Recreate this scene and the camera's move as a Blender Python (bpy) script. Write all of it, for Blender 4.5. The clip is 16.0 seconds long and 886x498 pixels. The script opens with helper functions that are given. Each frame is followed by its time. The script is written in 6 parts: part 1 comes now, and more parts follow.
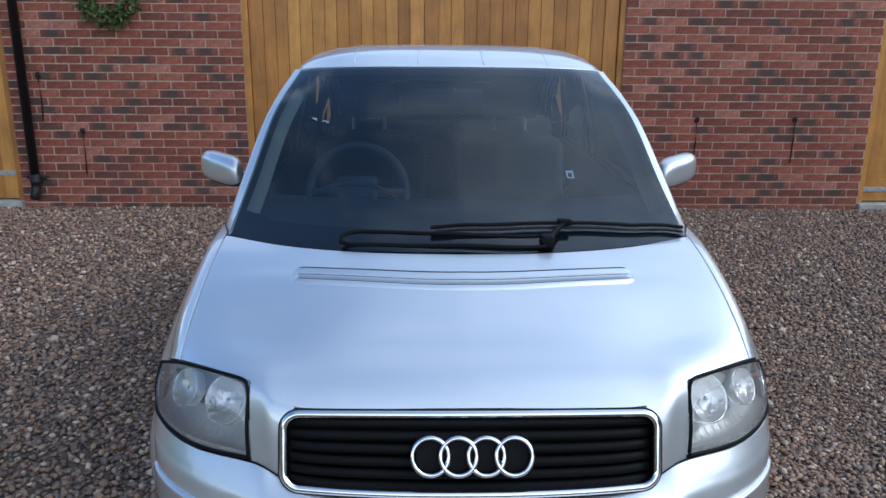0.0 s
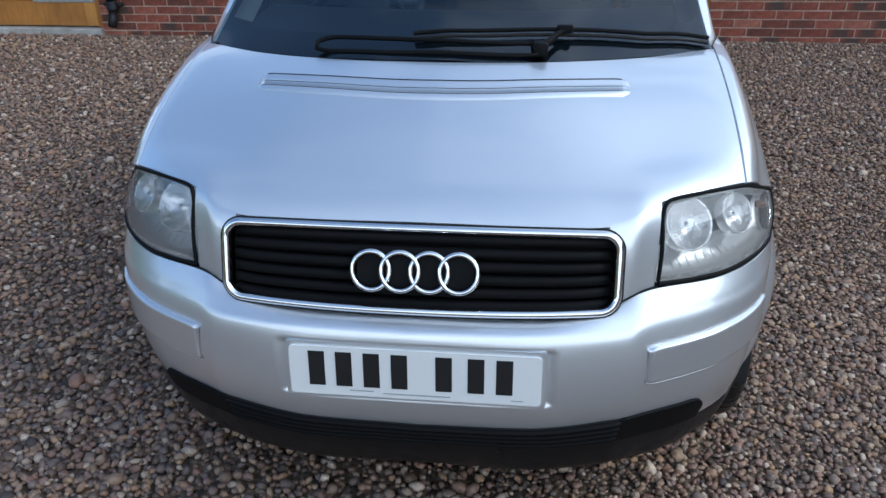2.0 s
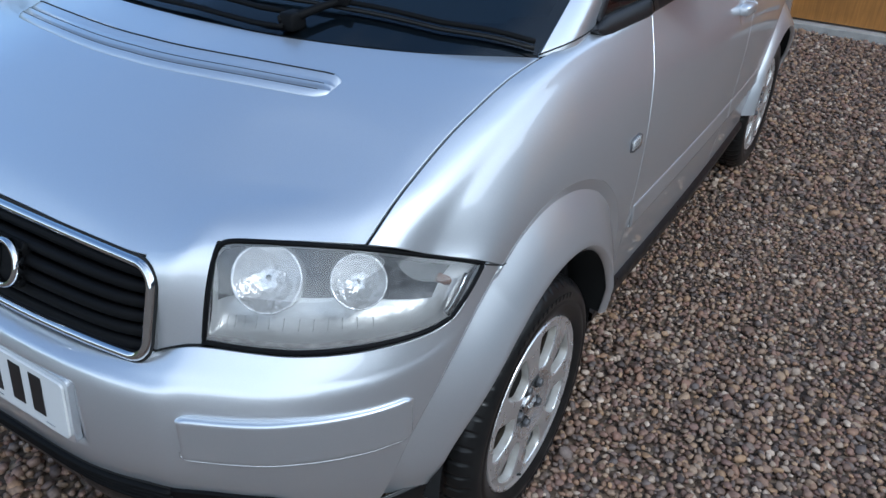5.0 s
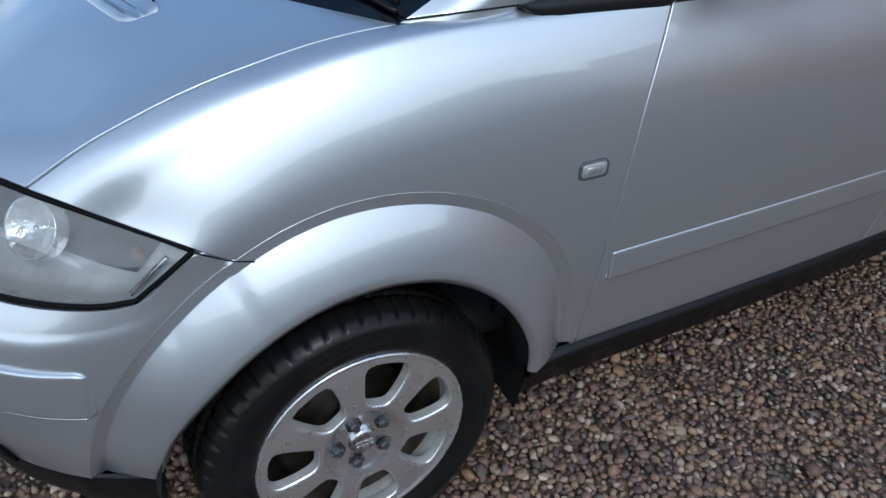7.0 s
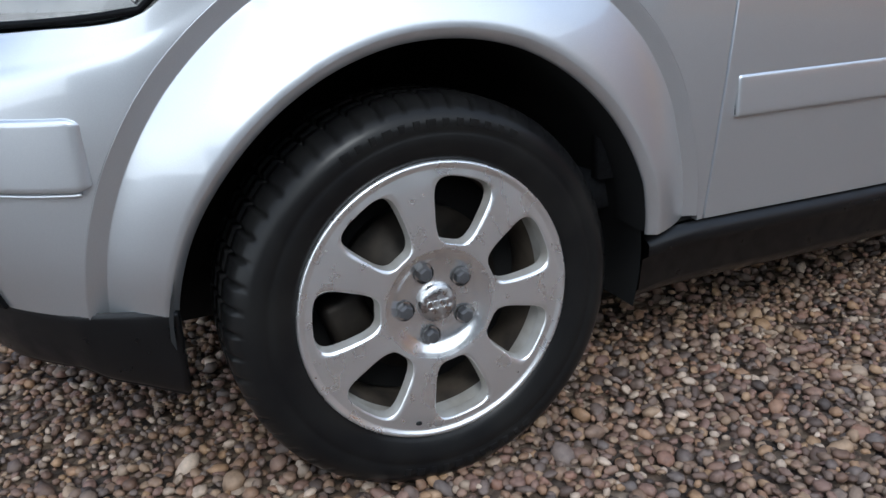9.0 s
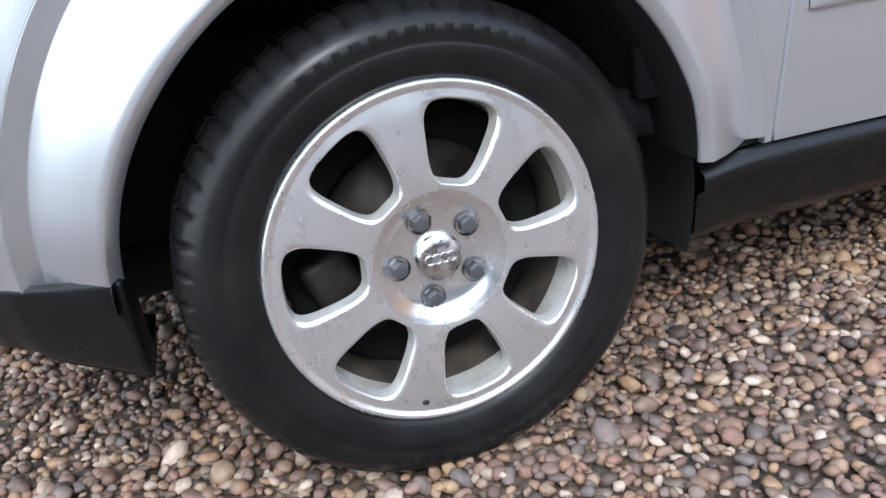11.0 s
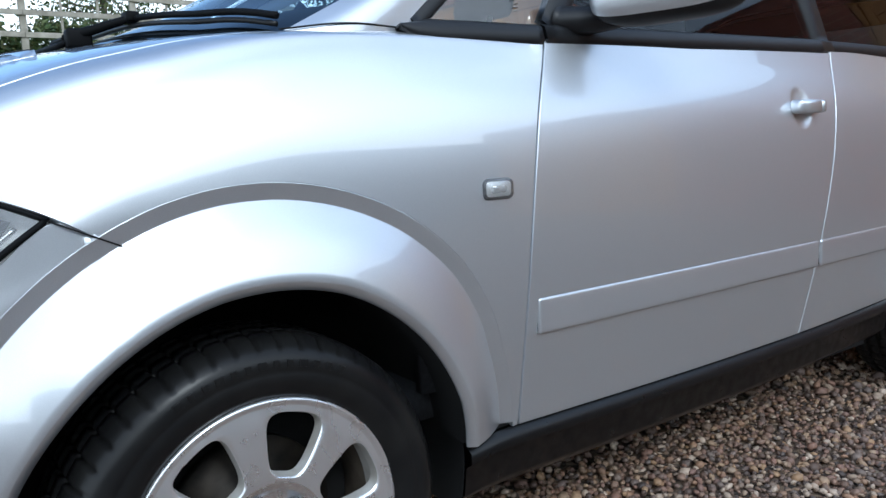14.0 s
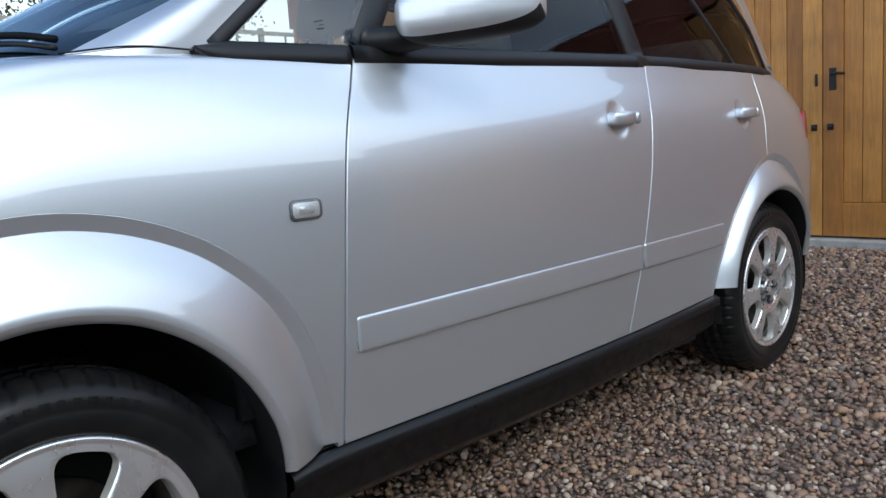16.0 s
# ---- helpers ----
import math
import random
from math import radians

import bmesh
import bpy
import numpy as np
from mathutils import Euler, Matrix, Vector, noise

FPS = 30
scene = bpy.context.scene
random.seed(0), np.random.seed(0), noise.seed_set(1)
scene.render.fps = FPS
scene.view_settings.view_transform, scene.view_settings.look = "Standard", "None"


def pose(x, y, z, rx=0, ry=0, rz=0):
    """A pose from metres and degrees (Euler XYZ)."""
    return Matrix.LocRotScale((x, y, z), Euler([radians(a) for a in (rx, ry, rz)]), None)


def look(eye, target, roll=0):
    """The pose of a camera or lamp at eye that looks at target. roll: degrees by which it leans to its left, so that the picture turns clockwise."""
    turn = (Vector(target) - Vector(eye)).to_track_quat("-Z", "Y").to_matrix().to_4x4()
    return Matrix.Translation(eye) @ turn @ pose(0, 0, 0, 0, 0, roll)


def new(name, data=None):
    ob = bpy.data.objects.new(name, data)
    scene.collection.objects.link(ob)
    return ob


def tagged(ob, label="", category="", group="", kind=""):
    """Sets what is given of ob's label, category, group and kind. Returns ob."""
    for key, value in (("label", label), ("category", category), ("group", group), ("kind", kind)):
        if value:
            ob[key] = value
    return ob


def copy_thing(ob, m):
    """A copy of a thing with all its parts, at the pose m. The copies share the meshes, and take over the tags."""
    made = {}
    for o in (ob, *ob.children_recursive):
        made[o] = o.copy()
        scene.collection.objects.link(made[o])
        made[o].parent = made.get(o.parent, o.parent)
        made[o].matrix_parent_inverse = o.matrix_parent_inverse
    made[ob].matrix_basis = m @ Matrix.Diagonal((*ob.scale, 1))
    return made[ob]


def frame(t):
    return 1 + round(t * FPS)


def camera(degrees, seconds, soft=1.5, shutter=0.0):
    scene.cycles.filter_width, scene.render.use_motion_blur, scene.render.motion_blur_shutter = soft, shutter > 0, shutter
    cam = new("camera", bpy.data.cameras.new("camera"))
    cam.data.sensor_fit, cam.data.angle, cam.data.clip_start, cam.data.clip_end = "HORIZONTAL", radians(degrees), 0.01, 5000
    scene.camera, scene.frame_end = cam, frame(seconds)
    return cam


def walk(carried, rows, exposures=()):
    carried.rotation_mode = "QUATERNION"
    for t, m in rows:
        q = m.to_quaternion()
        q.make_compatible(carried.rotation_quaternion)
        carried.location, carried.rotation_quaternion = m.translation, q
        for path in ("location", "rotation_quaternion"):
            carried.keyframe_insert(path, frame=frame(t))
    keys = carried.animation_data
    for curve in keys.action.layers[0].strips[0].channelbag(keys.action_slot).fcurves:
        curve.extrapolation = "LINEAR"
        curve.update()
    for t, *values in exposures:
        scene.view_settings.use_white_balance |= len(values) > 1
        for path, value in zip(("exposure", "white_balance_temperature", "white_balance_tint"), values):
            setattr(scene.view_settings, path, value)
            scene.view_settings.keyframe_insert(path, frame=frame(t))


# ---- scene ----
import collections

cam = camera(59.3, 16.0)
PATH = [
    (0, (-0.104, -1.416, 1.603), (-0.054, 0.51, 1.067), 0.5),
    (0.5, (-0.112, -1.41, 1.588), (-0.088, 0.494, 0.976), -0.9),
    (1, (-0.075, -1.377, 1.545), (-0.023, 0.471, 0.781), -1.8),
    (1.5, (0.046, -1.338, 1.509), (-0.062, 0.472, 0.664), -1.4),
    (2, (0.218, -1.301, 1.483), (0.007, 0.471, 0.579), -0.8),
    (2.5, (0.385, -1.204, 1.442), (0.106, 0.559, 0.542), -1.9),
    (3, (0.544, -1.054, 1.438), (0.113, 0.641, 0.469), -1.7),
    (3.5, (0.743, -0.944, 1.446), (0.116, 0.694, 0.486), -2.4),
    (4, (1.005, -0.843, 1.453), (0.215, 0.717, 0.481), -1.3),
    (4.5, (1.143, -0.707, 1.435), (0.316, 0.816, 0.437), -0.5),
    (5, (1.299, -0.524, 1.46), (0.414, 0.951, 0.439), 2.2),
    (7.5, (1.75, 0.37, 1.311), (0.166, 1.058, 0.302), -0.3),
    (8, (1.755, 0.328, 0.986), (0.042, 1.159, 0.373), -2.4),
    (8.5, (1.759, 0.308, 0.774), (0.009, 1.089, 0.203), -2.5),
    (9, (1.745, 0.32, 0.713), (0.004, 1.069, 0.074), -3.2),
    (11.5, (1.596, 0.479, 0.614), (-0.19, 1.03, -0.097), -8.2),
    (12, (1.75, 0.291, 0.706), (0.024, 1.055, 0.045), -5.8),
    (12.5, (1.739, 0.274, 0.79), (0.003, 1.114, 0.259), -2.9),
    (13, (1.776, 0.301, 0.842), (0.071, 1.271, 0.452), -1.7),
    (13.5, (1.782, 0.284, 0.859), (0.135, 1.375, 0.542), -1.9),
    (14, (1.815, 0.311, 0.856), (0.208, 1.466, 0.564), -2.2),
    (14.5, (1.843, 0.335, 0.866), (0.286, 1.562, 0.598), -2.0),
    (15, (1.86, 0.362, 0.862), (0.343, 1.641, 0.616), -3.0),
    (15.5, (1.889, 0.394, 0.86), (0.405, 1.708, 0.591), -3.5),
    (16, (1.907, 0.417, 0.858), (0.473, 1.785, 0.587), -3.8),
]
walk(cam, [(t, look(eye, target, roll)) for t, eye, target, roll in PATH], [(0.0, -0.06, 5650, 5), (3.0, -0.10, 5620, 4), (5.2, -0.20, 5550, 4), (7.3, -0.58, 5500, 3), (8.2, -0.46, 5650, 4), (9.2, 0.04, 5850, 6), (11.4, 0.92, 5750, 7), (12.0, 0.80, 5700, 7), (12.6, 0.50, 5750, 6), (13.2, 0.20, 5650, 3), (14.2, 0.01, 5600, 3), (16.0, -0.09, 5800, 4)])

# ---- world and sun ----
SUN_EL, SUN_AZ = radians(42), radians(101)   # azimuth from +y towards +x


def build_world():
    w = bpy.data.worlds.new("sky")
    scene.world = w
    w.use_nodes = True
    nt = w.node_tree
    nt.nodes.clear()
    out = nt.nodes.new("ShaderNodeOutputWorld")
    bg = nt.nodes.new("ShaderNodeBackground")
    sky = nt.nodes.new("ShaderNodeTexSky")
    sky.sky_type, sky.sun_disc = "NISHITA", False
    sky.sun_elevation, sky.sun_rotation = SUN_EL, SUN_AZ
    sky.air_density, sky.dust_density, sky.ozone_density = 1.0, 0.4, 2.8
    # broken fair-weather cloud
    co = nt.nodes.new("ShaderNodeTexCoord")
    mp = nt.nodes.new("ShaderNodeMapping")
    mp.inputs["Scale"].default_value = (1.0, 1.0, 2.4)
    mp.inputs["Location"].default_value = (0.35, 0.2, 0.1)
    nz = nt.nodes.new("ShaderNodeTexNoise")
    nz.inputs["Scale"].default_value, nz.inputs["Detail"].default_value = 1.6, 4.0
    nz.inputs["Roughness"].default_value = 0.55
    sep = nt.nodes.new("ShaderNodeSeparateXYZ")
    up = nt.nodes.new("ShaderNodeMapRange")
    up.inputs["From Min"].default_value, up.inputs["From Max"].default_value = 0.25, 0.85
    up.inputs["To Min"].default_value, up.inputs["To Max"].default_value = 0.13, -0.06
    add = nt.nodes.new("ShaderNodeMath")
    cr = nt.nodes.new("ShaderNodeMapRange")
    cr.inputs["From Min"].default_value, cr.inputs["From Max"].default_value = 0.34, 0.88
    cr.inputs["To Min"].default_value = 0.01
    mix = nt.nodes.new("ShaderNodeMix")
    mix.data_type = "RGBA"
    mix.inputs["B"].default_value = (9.4, 9.55, 9.8, 1)
    L = nt.links.new
    L(co.outputs["Generated"], mp.inputs["Vector"])
    L(mp.outputs["Vector"], nz.inputs["Vector"])
    L(co.outputs["Generated"], sep.inputs[0])
    L(sep.outputs["Z"], up.inputs["Value"])
    L(nz.outputs["Fac"], add.inputs[0])
    L(up.outputs["Result"], add.inputs[1])
    # the cloud thickens towards the east
    lean = nt.nodes.new("ShaderNodeMath")
    lean.operation = "MULTIPLY_ADD"
    lean.inputs[1].default_value = 0.38
    L(sep.outputs["X"], lean.inputs[0])
    L(add.outputs[0], lean.inputs[2])
    south = nt.nodes.new("ShaderNodeMath")
    south.operation = "MULTIPLY_ADD"
    south.inputs[1].default_value = -0.07
    L(sep.outputs["Y"], south.inputs[0])
    L(lean.outputs[0], south.inputs[2])
    # milky haze along the horizon
    low = nt.nodes.new("ShaderNodeMapRange")
    low.inputs["From Min"].default_value, low.inputs["From Max"].default_value = 0.15, 0.26
    low.inputs["To Min"].default_value, low.inputs["To Max"].default_value = 0.80, 0.0
    L(sep.outputs["Z"], low.inputs["Value"])
    haze_sum = nt.nodes.new("ShaderNodeMath")
    L(south.outputs[0], haze_sum.inputs[0])
    L(low.outputs["Result"], haze_sum.inputs[1])
    L(haze_sum.outputs[0], cr.inputs["Value"])
    L(cr.outputs["Result"], mix.inputs["Factor"])
    L(sky.outputs[0], mix.inputs["A"])
    L(mix.outputs["Result"], bg.inputs["Color"])
    bg.inputs["Strength"].default_value = 0.21
    L(bg.outputs[0], out.inputs[0])
    sun = new("sun", bpy.data.lights.new("sun", "SUN"))
    sun.data.energy, sun.data.angle, sun.data.color = 1.0, radians(12), (1.0, 0.965, 0.92)
    d = Vector((math.sin(SUN_AZ) * math.cos(SUN_EL), math.cos(SUN_AZ) * math.cos(SUN_EL), math.sin(SUN_EL)))
    sun.matrix_world = look(d * 30, (0, 0, 0))


build_world()


# ---- materials ----
def mat(name, color=(0.5, 0.5, 0.5), rough=0.5, metal=0.0, coat=0.0, spec=0.5):
    m = bpy.data.materials.new(name)
    m.use_nodes = True
    p = m.node_tree.nodes["Principled BSDF"]
    p.inputs["Base Color"].default_value = (*color, 1)
    p.inputs["Roughness"].default_value = rough
    p.inputs["Metallic"].default_value = metal
    p.inputs["Coat Weight"].default_value = coat
    p.inputs["Coat Roughness"].default_value = 0.03
    p.inputs["Specular IOR Level"].default_value = spec
    return m


def vary(m, lo, hi, scale, detail=5.0, at="Base Color", stretch=(1, 1, 1)):
    """Noise between two colours (or two values of a plain input) at a real-world scale."""
    nt = m.node_tree
    p = nt.nodes["Principled BSDF"]
    co = nt.nodes.new("ShaderNodeTexCoord")
    mp = nt.nodes.new("ShaderNodeMapping")
    mp.inputs["Scale"].default_value = stretch
    nz = nt.nodes.new("ShaderNodeTexNoise")
    nz.inputs["Scale"].default_value, nz.inputs["Detail"].default_value = scale, detail
    r = nt.nodes.new("ShaderNodeMapRange")
    r.inputs["From Min"].default_value, r.inputs["From Max"].default_value = 0.3, 0.7
    L = nt.links.new
    L(co.outputs["Object"], mp.inputs[0])
    L(mp.outputs[0], nz.inputs["Vector"])
    L(nz.outputs["Fac"], r.inputs["Value"])
    if at == "Base Color":
        mx = nt.nodes.new("ShaderNodeMix")
        mx.data_type = "RGBA"
        mx.inputs["A"].default_value, mx.inputs["B"].default_value = (*lo, 1), (*hi, 1)
        L(r.outputs[0], mx.inputs["Factor"])
        L(mx.outputs["Result"], p.inputs[at])
        return mx
    r.inputs["To Min"].default_value, r.inputs["To Max"].default_value = lo, hi
    L(r.outputs[0], p.inputs[at])
    return r


def bump(m, scale, strength, dist, detail=4.0, stretch=(1, 1, 1)):
    nt = m.node_tree
    p = nt.nodes["Principled BSDF"]
    co = nt.nodes.new("ShaderNodeTexCoord")
    mp = nt.nodes.new("ShaderNodeMapping")
    mp.inputs["Scale"].default_value = stretch
    nz = nt.nodes.new("ShaderNodeTexNoise")
    nz.inputs["Scale"].default_value, nz.inputs["Detail"].default_value = scale, detail
    b = nt.nodes.new("ShaderNodeBump")
    b.inputs["Strength"].default_value, b.inputs["Distance"].default_value = strength, dist
    L = nt.links.new
    L(co.outputs["Object"], mp.inputs[0])
    L(mp.outputs[0], nz.inputs["Vector"])
    L(nz.outputs["Fac"], b.inputs["Height"])
    L(b.outputs[0], p.inputs["Normal"])
    return b


def random_colors(m, stops, source="island", grain=0.25, grain_scale=60.0):
    """Colour from a ramp by a random value per island or per object, with a fine grain on top."""
    nt = m.node_tree
    p = nt.nodes["Principled BSDF"]
    if source == "island":
        src = nt.nodes.new("ShaderNodeNewGeometry").outputs["Random Per Island"]
    else:
        src = nt.nodes.new("ShaderNodeObjectInfo").outputs["Random"]
    ramp = nt.nodes.new("ShaderNodeValToRGB")
    el = ramp.color_ramp.elements
    ramp.color_ramp.interpolation = "LINEAR"
    while len(el) < len(stops):
        el.new(0.5)
    for e, (pos, c) in zip(el, stops):
        e.position, e.color = pos, (*c, 1)
    nz = nt.nodes.new("ShaderNodeTexNoise")
    nz.inputs["Scale"].default_value, nz.inputs["Detail"].default_value = grain_scale, 4.0
    co = nt.nodes.new("ShaderNodeTexCoord")
    r = nt.nodes.new("ShaderNodeMapRange")
    r.inputs["From Min"].default_value, r.inputs["From Max"].default_value = 0.3, 0.7
    r.inputs["To Min"].default_value, r.inputs["To Max"].default_value = 1 - grain, 1 + grain
    mx = nt.nodes.new("ShaderNodeMix")
    mx.data_type, mx.blend_type = "RGBA", "MULTIPLY"
    mx.inputs["Factor"].default_value = 1.0
    L = nt.links.new
    L(src, ramp.inputs["Fac"])
    L(co.outputs["Object"], nz.inputs["Vector"])
    L(nz.outputs["Fac"], r.inputs["Value"])
    L(ramp.outputs[0], mx.inputs["A"])
    L(r.outputs[0], mx.inputs["B"])
    L(mx.outputs["Result"], p.inputs["Base Color"])


PAINT = mat("silver_paint", (0.72, 0.75, 0.785), 0.38, 0.80, 1.0)
PAINT.node_tree.nodes["Principled BSDF"].inputs["Coat IOR"].default_value = 1.85
vary(PAINT, (0.70, 0.73, 0.765), (0.75, 0.78, 0.815), 900, 1.0)
BLACKPLASTIC = mat("black_plastic", (0.0050, 0.0052, 0.0058), 0.58, spec=0.11)
bump(BLACKPLASTIC, 400, 0.15, 0.001)
GLOSSBLACK = mat("satin_black_plastic", (0.007, 0.0073, 0.008), 0.34, spec=0.36)
vary(GLOSSBLACK, 0.26, 0.46, 30, 5, at="Roughness")
TRIM = mat("black_trim", (0.011, 0.0115, 0.013), 0.42, spec=0.38)
bump(TRIM, 600, 0.08, 0.001)
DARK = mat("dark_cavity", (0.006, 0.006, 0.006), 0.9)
RUBBER = mat("tyre_rubber", (0.006, 0.006, 0.0064), 0.29, spec=0.24)
vary(RUBBER, (0.007, 0.007, 0.0078), (0.016, 0.0157, 0.015), 14, 6)
bump(RUBBER, 160, 0.12, 0.001)
# headrest posts: near-white and half metal, the sky's gleam put into the colour
POST = mat("satin_steel", (0.95, 0.95, 0.95), 0.35, 0.45)
CHROME = mat("chrome", (0.78, 0.79, 0.80), 0.08, 1.0)
ALLOY = mat("polished_alloy", (0.95, 0.95, 0.95), 0.32, 0.87)
vary(ALLOY, 0.24, 0.34, 26, 6, at="Roughness")
HUBALLOY = mat("bright_alloy", (0.92, 0.92, 0.92), 0.2, 0.90)
vary(HUBALLOY, 0.14, 0.30, 60, 6, at="Roughness")
bump(ALLOY, 60, 0.03, 0.002)
ALLOYPAINT = mat("painted_alloy", (0.55, 0.54, 0.50), 0.45, 0.3)
vary(ALLOYPAINT, (0.44, 0.41, 0.36), (0.62, 0.61, 0.58), 30, 5)
# mottled dark brown for the deep part of the rim
BARRELBROWN = mat("barrel_brown", (0.06, 0.048, 0.038), 0.8)
vary(BARRELBROWN, (0.025, 0.02, 0.017), (0.12, 0.095, 0.07), 16, 6)
BRAKE = mat("brake_iron", (0.05, 0.046, 0.042), 0.55, 0.7)
vary(BRAKE, (0.015, 0.014, 0.013), (0.05, 0.042, 0.034), 25)
CAPWORN = mat("worn_chrome", (0.70, 0.70, 0.70), 0.25, 1.0)
vary(CAPWORN, 0.08, 0.6, 90, 6, at="Roughness")
bump(CAPWORN, 120, 0.5, 0.002)
NUT = mat("bolt_cap", (0.10, 0.10, 0.105), 0.5, 0.4)
CABIN = mat("cabin_cloth", (0.013, 0.014, 0.016), 0.85)
vary(CABIN, (0.016, 0.017, 0.02), (0.032, 0.033, 0.037), 120)
DASH = mat("dash_plastic", (0.03, 0.032, 0.036), 0.6)
bump(DASH, 300, 0.2, 0.001)
LINING = mat("headlining", (0.24, 0.235, 0.22), 0.9)
PLATEW = mat("plate_white", (0.72, 0.73, 0.72), 0.25, 0, 0.3)
INK = mat("plate_black", (0.01, 0.01, 0.011), 0.4)
GREYINK = mat("plate_small_print", (0.25, 0.26, 0.27), 0.5)
LAMPSILVER = mat("lamp_housing", (0.90, 0.91, 0.91), 0.36, 0.45)
bump(LAMPSILVER, 24, 0.5, 0.006)
LAMPDARK = mat("lamp_bezel", (0.11, 0.11, 0.115), 0.3, 0.5)
bump(LAMPDARK, 30, 0.4, 0.006)
REFLECTOR = mat("lamp_reflector", (0.98, 0.98, 0.98), 0.18, 0.70)
bump(REFLECTOR, 45, 0.8, 0.008)
AMBER = mat("amber_lens", (0.22, 0.085, 0.035), 0.3)
CLEARLENS = mat("clear_lens", (0.62, 0.61, 0.60), 0.22, 0.2, 0.6)
vary(CLEARLENS, (0.42, 0.40, 0.39), (0.78, 0.77, 0.76), 70, 3)
REDLENS = mat("red_lens", (0.30, 0.012, 0.012), 0.15, 0, 0.5)
PAPER = mat("white_paper", (0.8, 0.8, 0.8), 0.6)
IRON = mat("black_iron", (0.014, 0.013, 0.013), 0.5, 0.3)
GALV = mat("galvanised_steel", (0.42, 0.44, 0.46), 0.45, 0.6)
vary(GALV, (0.34, 0.36, 0.38), (0.5, 0.52, 0.54), 40)
CONCRETE = mat("concrete", (0.42, 0.40, 0.37), 0.85)
vary(CONCRETE, (0.30, 0.28, 0.25), (0.50, 0.48, 0.44), 9, 7)
bump(CONCRETE, 80, 0.4, 0.004)
MORTAR = mat("mortar", (0.33, 0.26, 0.20), 0.95)
vary(MORTAR, (0.34, 0.25, 0.19), (0.56, 0.44, 0.35), 22)
bump(MORTAR, 200, 0.5, 0.003)
BRICK = mat("red_brick", (0.3, 0.09, 0.05), 0.85)
random_colors(BRICK, [(0.0, (0.13, 0.045, 0.030)), (0.3, (0.20, 0.055, 0.034)), (0.6, (0.25, 0.070, 0.042)), (0.88, (0.29, 0.090, 0.055)), (1.0, (0.36, 0.14, 0.095))], "object", 0.38, 22)


def brick_kiss_marks():
    """Some bricks are burnt dark in the middle of the face, the red showing at their ends."""
    nt = BRICK.node_tree
    p = nt.nodes["Principled BSDF"]
    L = nt.links.new

    def math_node(op, a, b=None):
        n = nt.nodes.new("ShaderNodeMath")
        n.operation = op
        for k, v in enumerate((a, b)):
            if v is None:
                continue
            if isinstance(v, (int, float)):
                n.inputs[k].default_value = v
            else:
                L(v, n.inputs[k])
        return n.outputs[0]
    rnd = nt.nodes.new("ShaderNodeObjectInfo").outputs["Random"]
    other = math_node("FRACT", math_node("MULTIPLY", rnd, 17.31))
    pick = nt.nodes.new("ShaderNodeMapRange")
    pick.inputs["From Min"].default_value, pick.inputs["From Max"].default_value = 0.70, 0.84
    L(other, pick.inputs["Value"])
    co = nt.nodes.new("ShaderNodeTexCoord")
    sep = nt.nodes.new("ShaderNodeSeparateXYZ")
    L(co.outputs["Object"], sep.inputs[0])
    nz = nt.nodes.new("ShaderNodeTexNoise")
    nz.inputs["Scale"].default_value, nz.inputs["Detail"].default_value = 24, 4
    L(co.outputs["Object"], nz.inputs["Vector"])
    reach = math_node("ADD", math_node("ABSOLUTE", sep.outputs["X"]), math_node("MULTIPLY", nz.outputs["Fac"], .06))
    mark = nt.nodes.new("ShaderNodeMapRange")
    mark.inputs["From Min"].default_value, mark.inputs["From Max"].default_value = 0.125, 0.07
    L(reach, mark.inputs["Value"])
    mx = nt.nodes.new("ShaderNodeMix")
    mx.data_type = "RGBA"
    mx.inputs["B"].default_value = (0.062, 0.042, 0.034, 1)
    L(math_node("MULTIPLY", math_node("MULTIPLY", pick.outputs[0], mark.outputs[0]), .9), mx.inputs["Factor"])
    L(p.inputs["Base Color"].links[0].from_socket, mx.inputs["A"])
    L(mx.outputs["Result"], p.inputs["Base Color"])


brick_kiss_marks()
bump(BRICK, 140, 0.55, 0.004)
OAK = mat("honey_oak", (0.40, 0.18, 0.05), 0.52, 0, 0.04)
random_colors(OAK, [(0.0, (0.32, 0.128, 0.024)), (0.5, (0.42, 0.180, 0.035)), (1.0, (0.52, 0.245, 0.054))], "object", 0.18, 5)
PEBBLE = mat("river_pebbles", (0.2, 0.17, 0.15), 0.6)
GRAVELBED = mat("gravel_bed", (0.10, 0.085, 0.075), 0.9)
GRASS = mat("grass", (0.06, 0.10, 0.025), 0.9)
FENCEWOOD = mat("weathered_wood", (0.30, 0.27, 0.22), 0.85)
vary(FENCEWOOD, (0.22, 0.20, 0.16), (0.40, 0.37, 0.31), 6, 6, stretch=(1, 1, 1))
# colour of the unseen east wall, kept dark to deepen its reflection in the doors
UNSEEN_DARK = mat("unseen_wall_dark", (0.067, 0.070, 0.075), 0.9)
vary(UNSEEN_DARK, (0.050, 0.052, 0.056), (0.085, 0.088, 0.094), 2.5, 7)
LEAF = mat("leaf", (0.05, 0.09, 0.025), 0.6)
random_colors(LEAF, [(0.0, (0.028, 0.05, 0.012)), (0.5, (0.06, 0.10, 0.025)), (1.0, (0.15, 0.15, 0.05))], "island", 0.2, 3)
BARK = mat("bark", (0.09, 0.07, 0.05), 0.9)
bump(BARK, 20, 0.8, 0.03)


